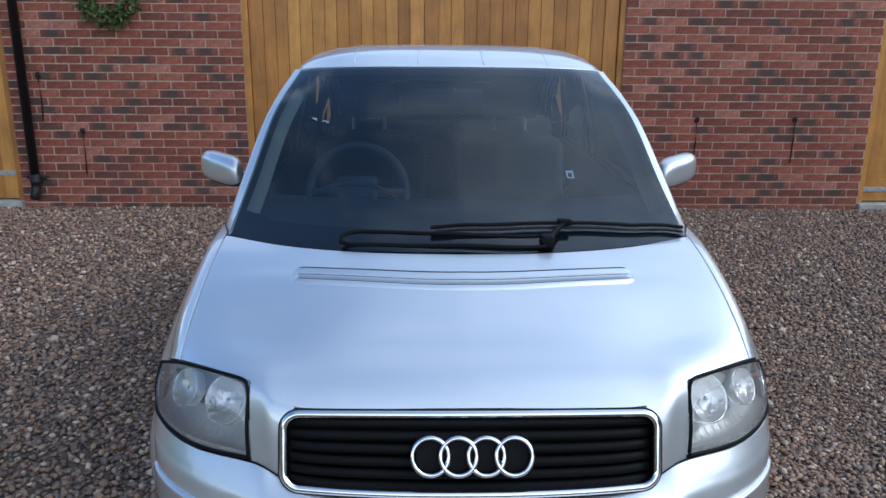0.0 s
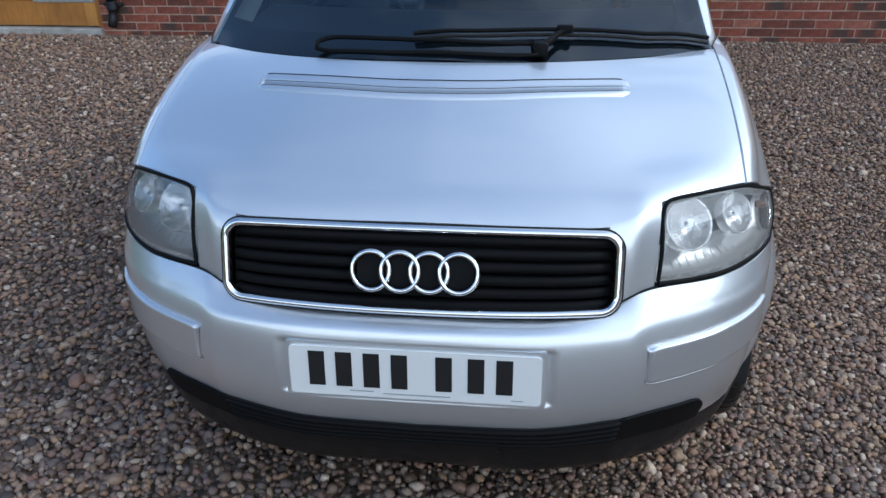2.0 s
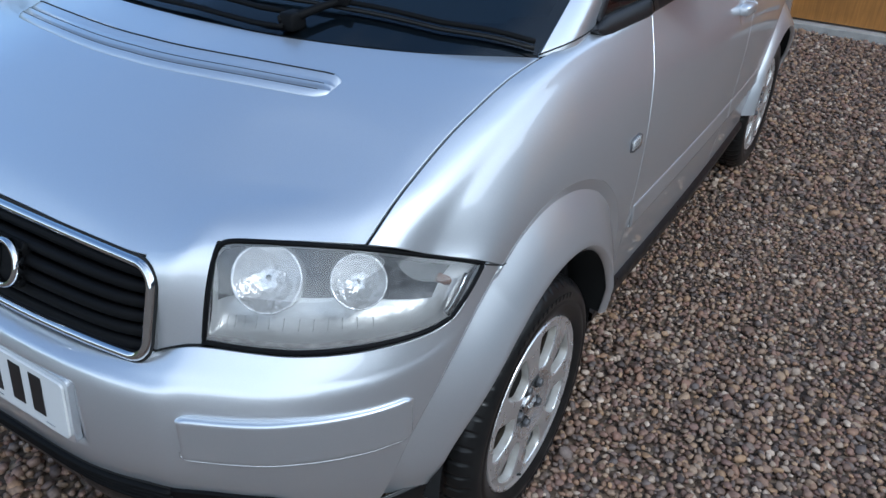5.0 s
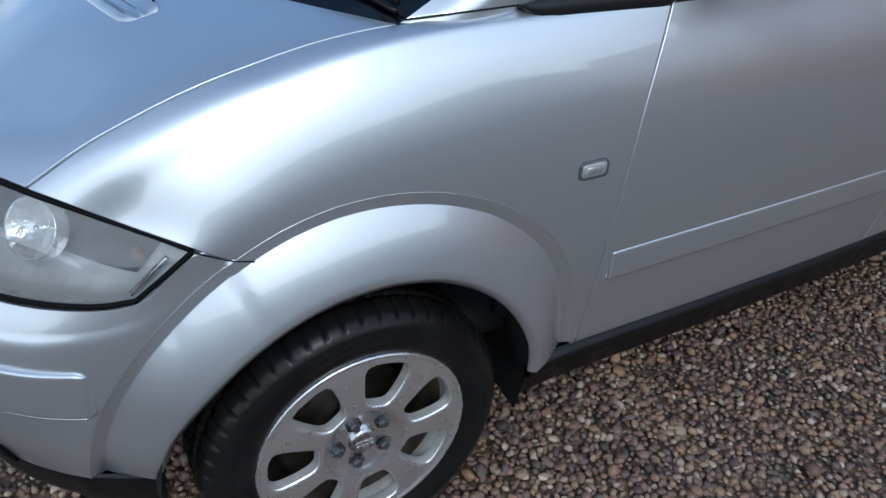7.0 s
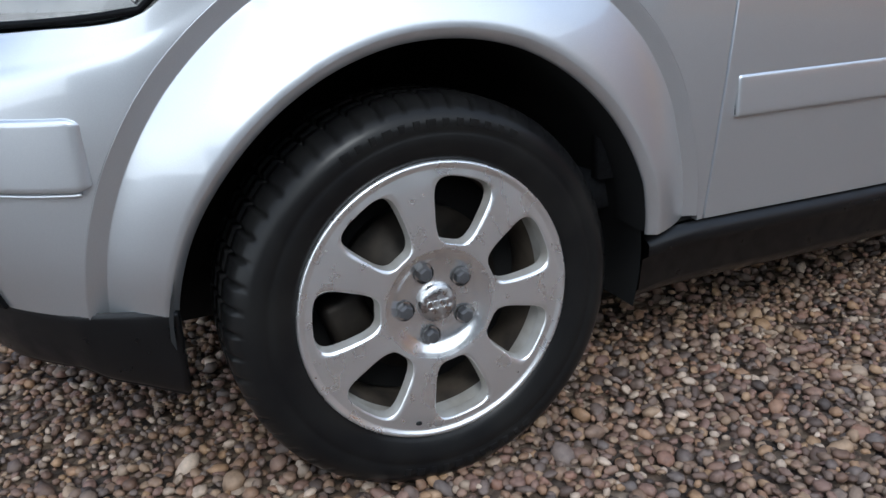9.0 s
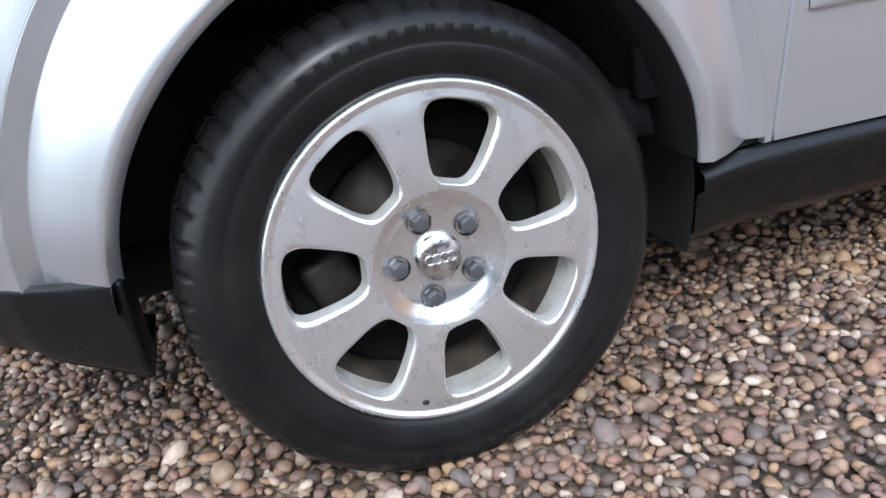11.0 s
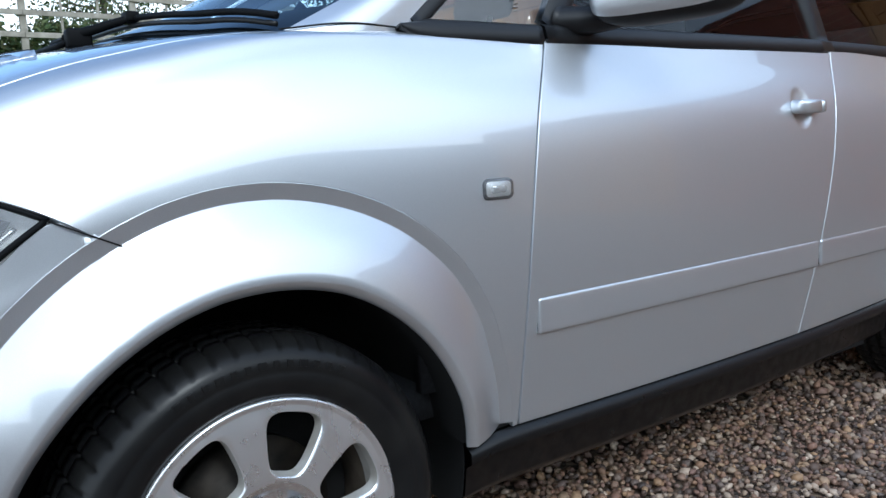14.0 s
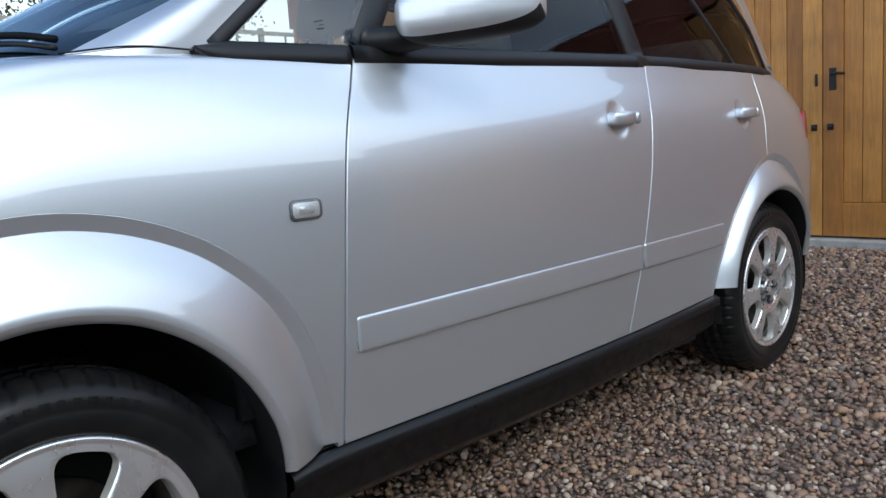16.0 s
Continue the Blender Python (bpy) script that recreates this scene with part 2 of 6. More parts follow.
def glass(name, tint, gloss_ior=1.5):
    m = bpy.data.materials.new(name)
    m.use_nodes = True
    nt = m.node_tree
    nt.nodes.clear()
    out = nt.nodes.new("ShaderNodeOutputMaterial")
    tr = nt.nodes.new("ShaderNodeBsdfTransparent")
    tr.inputs[0].default_value = (*tint, 1)
    gl = nt.nodes.new("ShaderNodeBsdfGlossy")
    gl.inputs["Roughness"].default_value = 0.02
    fr = nt.nodes.new("ShaderNodeFresnel")
    fr.inputs["IOR"].default_value = gloss_ior
    mx = nt.nodes.new("ShaderNodeMixShader")
    nt.links.new(fr.outputs[0], mx.inputs[0])
    nt.links.new(tr.outputs[0], mx.inputs[1])
    nt.links.new(gl.outputs[0], mx.inputs[2])
    nt.links.new(mx.outputs[0], out.inputs[0])
    return m


SCREEN = glass("tinted_glass", (0.47, 0.67, 0.82), 1.66)
LAMPGLASS = glass("lamp_glass", (0.92, 0.93, 0.94), 1.95)
SIDEGLASS = glass("side_glass", (0.70, 0.73, 0.72), 1.42)


QUARTERGLASS = glass("quarter_glass", (0.74, 0.76, 0.74), 2.1)


def haze(m, amount):
    """A thin white scatter over the clear lens, standing in for bright glare on it."""
    nt = m.node_tree
    mx = nt.nodes["Mix Shader"]
    df = nt.nodes.new("ShaderNodeBsdfDiffuse")
    df.inputs[0].default_value = (.88, .89, .90, 1)
    m2 = nt.nodes.new("ShaderNodeMixShader")
    nz = nt.nodes.new("ShaderNodeTexNoise")
    nz.inputs["Scale"].default_value, nz.inputs["Detail"].default_value = 14, 5
    r = nt.nodes.new("ShaderNodeMapRange")
    r.inputs["From Min"].default_value, r.inputs["From Max"].default_value = .3, .7
    r.inputs["To Min"].default_value, r.inputs["To Max"].default_value = amount * .5, amount * 1.6
    nt.links.new(nz.outputs["Fac"], r.inputs["Value"])
    nt.links.new(r.outputs[0], m2.inputs[0])
    nt.links.new(mx.outputs[0], m2.inputs[1])
    nt.links.new(df.outputs[0], m2.inputs[2])
    nt.links.new(m2.outputs[0], nt.nodes["Material Output"].inputs[0])


haze(LAMPGLASS, 0.075)


def gravel_materials():
    random_colors(PEBBLE, [(0.0, (0.065, 0.050, 0.044)), (0.10, (0.169, 0.101, 0.070)), (0.20, (0.147, 0.117, 0.103)), (0.31, (0.273, 0.165, 0.102)), (0.42, (0.224, 0.135, 0.107)),
                           (0.53, (0.311, 0.207, 0.132)), (0.63, (0.174, 0.135, 0.115)), (0.73, (0.263, 0.144, 0.101)), (0.82, (0.365, 0.226, 0.124)), (0.91, (0.360, 0.269, 0.197)), (1.0, (0.568, 0.442, 0.341))], "island", 0.22, 90)
    nt = GRAVELBED.node_tree
    p = nt.nodes["Principled BSDF"]
    co = nt.nodes.new("ShaderNodeTexCoord")
    vo = nt.nodes.new("ShaderNodeTexVoronoi")
    vo.inputs["Scale"].default_value = 42
    ramp = nt.nodes.new("ShaderNodeValToRGB")
    sep = nt.nodes.new("ShaderNodeSeparateColor")
    el = ramp.color_ramp.elements
    while len(el) < 5:
        el.new(0.5)
    for e, (pos, c) in zip(el, [(0.0, (0.064, 0.051, 0.043)), (0.3, (0.160, 0.113, 0.080)), (0.6, (0.228, 0.158, 0.108)),
                                (0.88, (0.31, 0.218, 0.142)), (1.0, (0.48, 0.385, 0.29))]):
        e.position, e.color = pos, (*c, 1)
    # shade in the gaps between stones, multiplied into the colour
    gap_shade = nt.nodes.new("ShaderNodeMapRange")
    gap_shade.inputs["From Min"].default_value, gap_shade.inputs["From Max"].default_value = 0.55, 0.1
    gap_shade.inputs["To Min"].default_value, gap_shade.inputs["To Max"].default_value = 0.55, 1.0
    nz = nt.nodes.new("ShaderNodeTexNoise")
    nz.inputs["Scale"].default_value, nz.inputs["Detail"].default_value = 0.9, 5
    nr = nt.nodes.new("ShaderNodeMapRange")
    nr.inputs["To Min"].default_value, nr.inputs["To Max"].default_value = 0.75, 1.25
    m1, m2 = nt.nodes.new("ShaderNodeMix"), nt.nodes.new("ShaderNodeMix")
    for m in (m1, m2):
        m.data_type, m.blend_type = "RGBA", "MULTIPLY"
        m.inputs["Factor"].default_value = 1.0
    bp = nt.nodes.new("ShaderNodeBump")
    bp.inputs["Strength"].default_value, bp.inputs["Distance"].default_value = 1.0, 0.012
    bp.invert = True
    L = nt.links.new
    L(co.outputs["Object"], vo.inputs["Vector"])
    L(co.outputs["Object"], nz.inputs["Vector"])
    L(vo.outputs["Color"], sep.inputs[0])
    L(sep.outputs[0], ramp.inputs["Fac"])
    L(vo.outputs["Distance"], gap_shade.inputs["Value"])
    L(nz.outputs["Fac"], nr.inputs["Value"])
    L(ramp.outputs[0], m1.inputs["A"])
    L(gap_shade.outputs[0], m1.inputs["B"])
    L(m1.outputs["Result"], m2.inputs["A"])
    L(nr.outputs[0], m2.inputs["B"])
    L(m2.outputs["Result"], p.inputs["Base Color"])
    L(vo.outputs["Distance"], bp.inputs["Height"])
    L(bp.outputs[0], p.inputs["Normal"])


gravel_materials()


def oak_grain():
    nt = OAK.node_tree
    p = nt.nodes["Principled BSDF"]
    co = nt.nodes.new("ShaderNodeTexCoord")
    mp = nt.nodes.new("ShaderNodeMapping")
    mp.inputs["Scale"].default_value = (30, 30, 1.6)
    nz = nt.nodes.new("ShaderNodeTexNoise")
    nz.inputs["Scale"].default_value, nz.inputs["Detail"].default_value, nz.inputs["Distortion"].default_value = 2.0, 7, 1.2
    r = nt.nodes.new("ShaderNodeMapRange")
    r.inputs["From Min"].default_value, r.inputs["From Max"].default_value = 0.3, 0.7
    r.inputs["To Min"].default_value, r.inputs["To Max"].default_value = 0.80, 1.16
    mx = nt.nodes.new("ShaderNodeMix")
    mx.data_type, mx.blend_type = "RGBA", "MULTIPLY"
    mx.inputs["Factor"].default_value = 1.0
    L = nt.links.new
    old = p.inputs["Base Color"].links[0].from_socket
    L(co.outputs["Object"], mp.inputs[0])
    L(mp.outputs[0], nz.inputs["Vector"])
    L(nz.outputs["Fac"], r.inputs["Value"])
    L(old, mx.inputs["A"])
    L(r.outputs[0], mx.inputs["B"])
    L(mx.outputs["Result"], p.inputs["Base Color"])


oak_grain()
vary(GRASS, (0.035, 0.06, 0.012), (0.10, 0.13, 0.035), 2.5, 8)
bump(GRASS, 60, 0.8, 0.03)


# ---- mesh helpers ----
def part(name, data, material, parent=None, label="", smooth=True):
    """Link (verts, faces) as one mesh object, under a thing or a part."""
    verts, faces = data
    me = bpy.data.meshes.new(name)
    me.from_pydata([tuple(map(float, v)) for v in verts], [], [tuple(f) for f in faces])
    me.materials.append(material)
    if smooth:
        me.polygons.foreach_set("use_smooth", [True] * len(me.polygons))
    me.update()
    ob = new(name, me)
    if parent is not None:
        ob.parent = parent
        ob.matrix_parent_inverse = parent.matrix_world.inverted()
    if label:
        ob["label"] = label
    return ob


def thing(name, label, category, group="", at=(0, 0, 0)):
    e = new(name)
    e.empty_display_size = 0.1
    e.matrix_world = Matrix.Translation(at)
    bpy.context.view_layer.update()
    return tagged(e, label, category, group)


def merge(*datas):
    V, F = [], []
    for v, f in datas:
        o = len(V)
        V += [tuple(p) for p in v]
        F += [tuple(i + o for i in q) for q in f]
    return V, F


def flip(data):
    """Mirror in x."""
    v, f = data
    return [(-p[0], p[1], p[2]) for p in v], [tuple(reversed(q)) for q in f]


def xform(data, m):
    return [tuple(m @ Vector(p)) for p in data[0]], data[1]


def catmull(P, t):
    """Smooth curve through the control points P (n, k) at t in index units (array)."""
    P = np.asarray(P, float)
    n = len(P)
    t = np.clip(np.asarray(t, float), 0, n - 1)
    i = np.clip(np.floor(t).astype(int), 0, n - 2)
    s = (t - i)[..., None]
    E = np.concatenate([[2 * P[0] - P[1]], P, [2 * P[-1] - P[-2]]]) if n > 2 else np.concatenate([[2 * P[0] - P[1]], P, [2 * P[1] - P[0]]])
    a, b, c, d = E[i], E[i + 1], E[i + 2], E[i + 3]
    return 0.5 * (2 * b + (c - a) * s + (2 * a - 5 * b + 4 * c - d) * s * s + (3 * b - a - 3 * c + d) * s ** 3)


class Net:
    """A smooth surface through rows of control points; u runs over the rows, v along a row."""

    def __init__(self, rows):
        self.P = np.array(rows, float)

    def __call__(self, u, v):
        u, v = np.broadcast_arrays(np.asarray(u, float), np.asarray(v, float))
        sh = u.shape
        u, v = u.ravel(), v.ravel()
        cols = np.stack([catmull(self.P[i], v) for i in range(len(self.P))], 1)     # k, rows, 3
        out = np.empty((len(u), 3))
        n = len(self.P)
        i = np.clip(np.floor(np.clip(u, 0, n - 1)).astype(int), 0, n - 2)
        s = (np.clip(u, 0, n - 1) - i)[:, None]
        k = np.arange(len(u))
        E = np.concatenate([2 * cols[:, :1] - cols[:, 1:2], cols, 2 * cols[:, -1:] - cols[:, -2:-1]], 1)
        a, b, c, d = E[k, i], E[k, i + 1], E[k, i + 2], E[k, i + 3]
        out = 0.5 * (2 * b + (c - a) * s + (2 * a - 5 * b + 4 * c - d) * s * s + (3 * b - a - 3 * c + d) * s ** 3)
        return out.reshape(*sh, 3)


def grid_faces(nu, nv, keep=None, base=0):
    return [(base + i * nv + j, base + (i + 1) * nv + j, base + (i + 1) * nv + j + 1, base + i * nv + j + 1)
            for i in range(nu - 1) for j in range(nv - 1) if keep is None or keep[i, j]]


def normals(G):
    du, dv = np.gradient(G, axis=0), np.gradient(G, axis=1)
    n = np.cross(du, dv)
    return n / (np.linalg.norm(n, axis=2, keepdims=True) + 1e-12)


def sheet(G, out, lip=0.010, keep=None):
    """Mesh of a grid of points (nu, nv, 3) with its border folded inwards; out: a point that the outside faces."""
    nu, nv = G.shape[:2]
    N = normals(G)
    c = G[nu // 2, nv // 2]
    V = list(G.reshape(-1, 3))
    F = grid_faces(nu, nv, keep)
    if np.dot(N[nu // 2, nv // 2], np.array(out) - c) < 0:
        N = -N
        F = [f[::-1] for f in F]
    if lip and keep is None:
        loop = [(i, 0) for i in range(nu)] + [(nu - 1, j) for j in range(1, nv)] + \
               [(i, nv - 1) for i in range(nu - 2, -1, -1)] + [(0, j) for j in range(nv - 2, 0, -1)]
        b = len(V)
        r = min(.0014, lip / 3)
        for i, j in loop:
            p, t = G[i, j], np.zeros(3)
            for end, step in ((i == 0, (1, 0)), (i == nu - 1, (-1, 0)), (j == 0, (0, 1)), (j == nv - 1, (0, -1))):
                if end:
                    e = p - G[i + step[0], j + step[1]]
                    t = t + e / (np.linalg.norm(e) + 1e-9)
            V += [p, p + t * r * .7 - N[i, j] * r * .3, p + t * r - N[i, j] * r, p + t * r - N[i, j] * lip]
        m = len(loop)
        for k in range(m):
            q = (k + 1) % m
            for e in range(3):
                F.append((b + 4 * k + e, b + 4 * k + e + 1, b + 4 * q + e + 1, b + 4 * q + e))
    elif lip:
        edge_uses = collections.Counter((min(x, y), max(x, y)) for f in F for x, y in zip(f, f[1:] + f[:1]))
        turns = {(x, y): 1 for f in F for x, y in zip(f, f[1:] + f[:1])}
        fn, r = N.reshape(-1, 3), .0014

        def rim(x):
            i, j = divmod(x, nv)
            p, t = G[i, j], np.zeros(3)
            for end, (a, c) in ((i == 0, (1, 0)), (i == nu - 1, (-1, 0)), (j == 0, (0, 1)), (j == nv - 1, (0, -1))):
                if end:
                    e = p - G[i + a, j + c]
                    t = t + e / (np.linalg.norm(e) + 1e-9)
            return [p, p + t * r * .7 - fn[x] * r * .3, p + t * r - fn[x] * r, p + t * r - fn[x] * lip]
        for (x, y), cnt in edge_uses.items():
            if cnt == 1:
                if (x, y) in turns:
                    x, y = y, x
                b = len(V)
                V += rim(x) + rim(y)
                F += [(b + e, b + 4 + e, b + 5 + e, b + 1 + e) for e in range(3)]
    return V, F


def box(x0, x1, y0, y1, z0, z1, bevel=0.0):
    bm = bmesh.new()
    bmesh.ops.create_cube(bm, size=1)
    for v in bm.verts:
        v.co = ((x0 + x1) / 2 + v.co.x * (x1 - x0), (y0 + y1) / 2 + v.co.y * (y1 - y0), (z0 + z1) / 2 + v.co.z * (z1 - z0))
    if bevel:
        bmesh.ops.bevel(bm, geom=bm.edges[:], offset=bevel, segments=2, affect="EDGES", profile=0.5)
    return unpack(bm)


def unpack(bm):
    bm.verts.index_update()
    d = [tuple(v.co) for v in bm.verts], [tuple(v.index for v in f.verts) for f in bm.faces]
    bm.free()
    return d


def tube(pts, r, n=8, closed=False, caps=True):
    """A round bar along points; r one radius or one a point."""
    P = [Vector(p) for p in pts]
    m = len(P)
    rs = r if hasattr(r, "__len__") else [r] * m
    V, F = [], []
    ref = Vector((0, 0, 1))
    for i, p in enumerate(P):
        d = (P[(i + 1) % m] - P[i - 1]) if closed else (P[min(i + 1, m - 1)] - P[max(i - 1, 0)])
        d.normalize()
        a = d.cross(ref)
        if a.length < 1e-3:
            a = d.cross(Vector((0, 1, 0)))
        a.normalize()
        b = d.cross(a)
        for k in range(n):
            w = 2 * math.pi * k / n
            V.append(p + (a * math.cos(w) + b * math.sin(w)) * rs[i])
    for i in range(m if closed else m - 1):
        j = (i + 1) % m
        for k in range(n):
            F.append((i * n + k, i * n + (k + 1) % n, j * n + (k + 1) % n, j * n + k))
    if caps and not closed:
        F.append(tuple(range(n)))
        F.append(tuple((m - 1) * n + k for k in range(n)))
    return V, F


def ribbon(center, across, normal, width, thick, closed=False):
    """A flat bar with a rectangular section along points; across and normal are unit vectors at each point."""
    C, A, N = (np.asarray(a, float) for a in (center, across, normal))
    m = len(C)
    w = np.asarray(width, float) * np.ones(m)
    e = np.minimum(thick * 0.45, w * 0.2)
    V = []
    for i in range(m):
        a, nn = A[i], N[i]
        h = w[i] / 2
        V += [C[i] - a * h - nn * thick, C[i] - a * h + 0 * nn - nn * e[i], C[i] - a * (h - e[i]), C[i] + a * (h - e[i]), C[i] + a * h - nn * e[i], C[i] + a * h - nn * thick]
    F = []
    for i in range(m if closed else m - 1):
        j = (i + 1) % m
        for k in range(6):
            F.append((i * 6 + k, i * 6 + (k + 1) % 6, j * 6 + (k + 1) % 6, j * 6 + k))
    if not closed:
        F += [tuple(range(6)), tuple((m - 1) * 6 + k for k in range(6))]
    return V, F


def sweep(center, across, normal, profile, closed=False, rise=None, span=None):
    """A moulding along points: profile holds (across, up) pairs; rise and span scale its height and width at each point."""
    C, A, N = (np.asarray(a, float) for a in (center, across, normal))
    m, k = len(C), len(profile)
    rise = np.ones(m) if rise is None else rise
    span = np.ones(m) if span is None else span
    V = [C[i] + A[i] * a * span[i] + N[i] * (h * rise[i] if h > 0 else h) for i in range(m) for a, h in profile]
    F = [(i * k + e, i * k + (e + 1) % k, (i + 1) % m * k + (e + 1) % k, (i + 1) % m * k + e) for i in range(m if closed else m - 1) for e in range(k)]
    if not closed:
        F += [tuple(range(k)), tuple((m - 1) * k + e for e in range(k))]
    return V, F


def pad_profile(w, h, b):
    """A flat-faced pad with rolled edges."""
    return [(-w / 2, -.006), (-w / 2, h * .45), (-w / 2 + b * .35, h * .85), (-w / 2 + b, h), (-w / 2 + 2.2 * b, h * 1.02), (w / 2 - 2.2 * b, h * 1.02), (w / 2 - b, h), (w / 2 - b * .35, h * .85), (w / 2, h * .45), (w / 2, -.006)]


def rounded_rect(w, h, r, n=8):
    """Points of a rounded rectangle, centred, going round."""
    P = []
    for cx, cy, a0 in ((w / 2 - r, h / 2 - r, 0), (-w / 2 + r, h / 2 - r, 90), (-w / 2 + r, -h / 2 + r, 180), (w / 2 - r, -h / 2 + r, 270)):
        for k in range(n + 1):
            a = math.radians(a0 + 90 * k / n)
            P.append((cx + r * math.cos(a), cy + r * math.sin(a)))
    return P


def lathe(profile, n):
    """Turn a profile of (r, x) round the x axis."""
    V, F = [], []
    m = len(profile)
    for i in range(n):
        a = 2 * math.pi * i / n
        V += [(x, r * math.sin(a), r * math.cos(a)) for r, x in profile]
    for i in range(n):
        j = (i + 1) % n
        F += [(i * m + k, i * m + k + 1, j * m + k + 1, j * m + k) for k in range(m - 1)]
    return V, F


def weld(data, dist=2e-4):
    bm = bmesh.new()
    vs = [bm.verts.new(v) for v in data[0]]
    for f in data[1]:
        bm.faces.new([vs[i] for i in f])
    bmesh.ops.remove_doubles(bm, verts=bm.verts[:], dist=dist)
    return unpack(bm)


def disc(r, x, n=32, y=0.0, z=0.0, depth=0.01, bevel=0.002):
    """A closed round plate, axis along x, face at x, centre (y, z)."""
    pr = [(0.0001, x), (r - bevel, x), (r, x - bevel), (r, x - depth), (0.0001, x - depth)]
    V, F = lathe(pr, n)
    return [(p[0], p[1] + y, p[2] + z) for p in V], F


# ---- the car body: one lofted surface, cut into panels ----
# rows run from the nose to the tail; columns from the centre line over the bonnet edge (3) down to the sill (8)
BODY = Net([
    [(0, .108, .819), (.37, .112, .820), (.485, .167, .856), (.676, .287, .857), (.737, .385, .812), (.789, .475, .772), (.794, .56, .71), (.795, .62, .62), (.79, .66, .52)],
    [(0, .27, .923), (.30, .278, .922), (.485, .32, .916), (.677, .40, .917), (.740, .48, .879), (.786, .58, .82), (.798, .66, .73), (.798, .70, .62), (.79, .73, .50)],
    [(0, .43, .994), (.27, .442, .992), (.485, .49, .984), (.680, .58, .978), (.741, .68, .953), (.786, .79, .87), (.802, .85, .74), (.800, .87, .60), (.79, .88, .46)],
    [(0, .585, 1.033), (.25, .605, 1.032), (.485, .69, 1.026), (.690, .83, 1.020), (.742, .93, .995), (.787, 1.0, .88), (.803, 1.03, .74), (.800, 1.04, .55), (.775, 1.05, .32)],
    [(0, .74, 1.07), (.25, .77, 1.07), (.50, .95, 1.06), (.730, 1.338, 1.030), (.748, 1.320, .99), (.788, 1.268, .88), (.803, 1.240, .74), (.798, 1.224, .55), (.772, 1.217, .318)],
    [(0, 1.2, 1.1), (.25, 1.2, 1.1), (.55, 1.5, 1.1), (.734, 1.75, 1.036), (.750, 1.75, .99), (.790, 1.76, .88), (.804, 1.76, .74), (.800, 1.74, .55), (.773, 1.70, .314)],
    [(0, 1.7, 1.1), (.25, 1.7, 1.1), (.55, 2.1, 1.1), (.730, 2.350, 1.040), (.747, 2.331, .99), (.787, 2.285, .88), (.801, 2.255, .74), (.797, 2.215, .55), (.771, 2.17, .316)],
    [(0, 2.2, 1.1), (.25, 2.2, 1.1), (.55, 2.5, 1.1), (.716, 2.66, 1.040), (.733, 2.68, .99), (.773, 2.70, .88), (.789, 2.70, .74), (.787, 2.68, .55), (.766, 2.62, .330)],
    [(0, 2.7, 1.1), (.25, 2.7, 1.1), (.55, 2.9, 1.1), (.692, 3.09, 1.034), (.714, 3.07, .99), (.754, 3.05, .88), (.772, 3.035, .74), (.773, 3.06, .55), (.758, 3.04, .35)],
    [(0, 3.2, 1.1), (.2, 3.2, 1.1), (.45, 3.3, 1.1), (.612, 3.46, 1.02), (.648, 3.48, .98), (.697, 3.51, .88), (.724, 3.52, .74), (.727, 3.52, .55), (.712, 3.50, .35)],
    [(0, 3.6, 1.1), (.1, 3.6, 1.1), (.25, 3.6, 1.05), (.40, 3.72, 1.0), (.45, 3.75, .96), (.52, 3.78, .87), (.56, 3.79, .74), (.56, 3.80, .55), (.54, 3.78, .35)],
])
BODY_SIDE = Net(BODY.P)
BODY_SIDE.P[4:, 2] = 2 * BODY_SIDE.P[4:, 3] - BODY_SIDE.P[4:, 4]      # doors and quarters run straight up to the window trim
WHEEL_F, WHEEL_R = (0.716, 0.286), (3.065, 0.286)
AX_F, AX_R = 0.803, 0.764


def body_grid(u0, u1, v0, v1, nu, nv, gap=0.0033):
    """A stretch of the body with a gap all round."""
    u, v = np.linspace(u0, u1, nu), np.linspace(v0, v1, nv)
    G = (BODY_SIDE if v0 >= 3 else BODY)(u[:, None], v[None, :])
    for a in (0, 1):
        # pull the border rows in by the gap
        M = G if a == 0 else G.transpose(1, 0, 2)
        for e, f in ((0, 1), (-1, -2)):
            d = M[f] - M[e]
            M[e] += d / (np.linalg.norm(d, axis=1, keepdims=True) + 1e-9) * gap
            M[f] = (M[e] + M[2 * f - e]) / 2
    return G


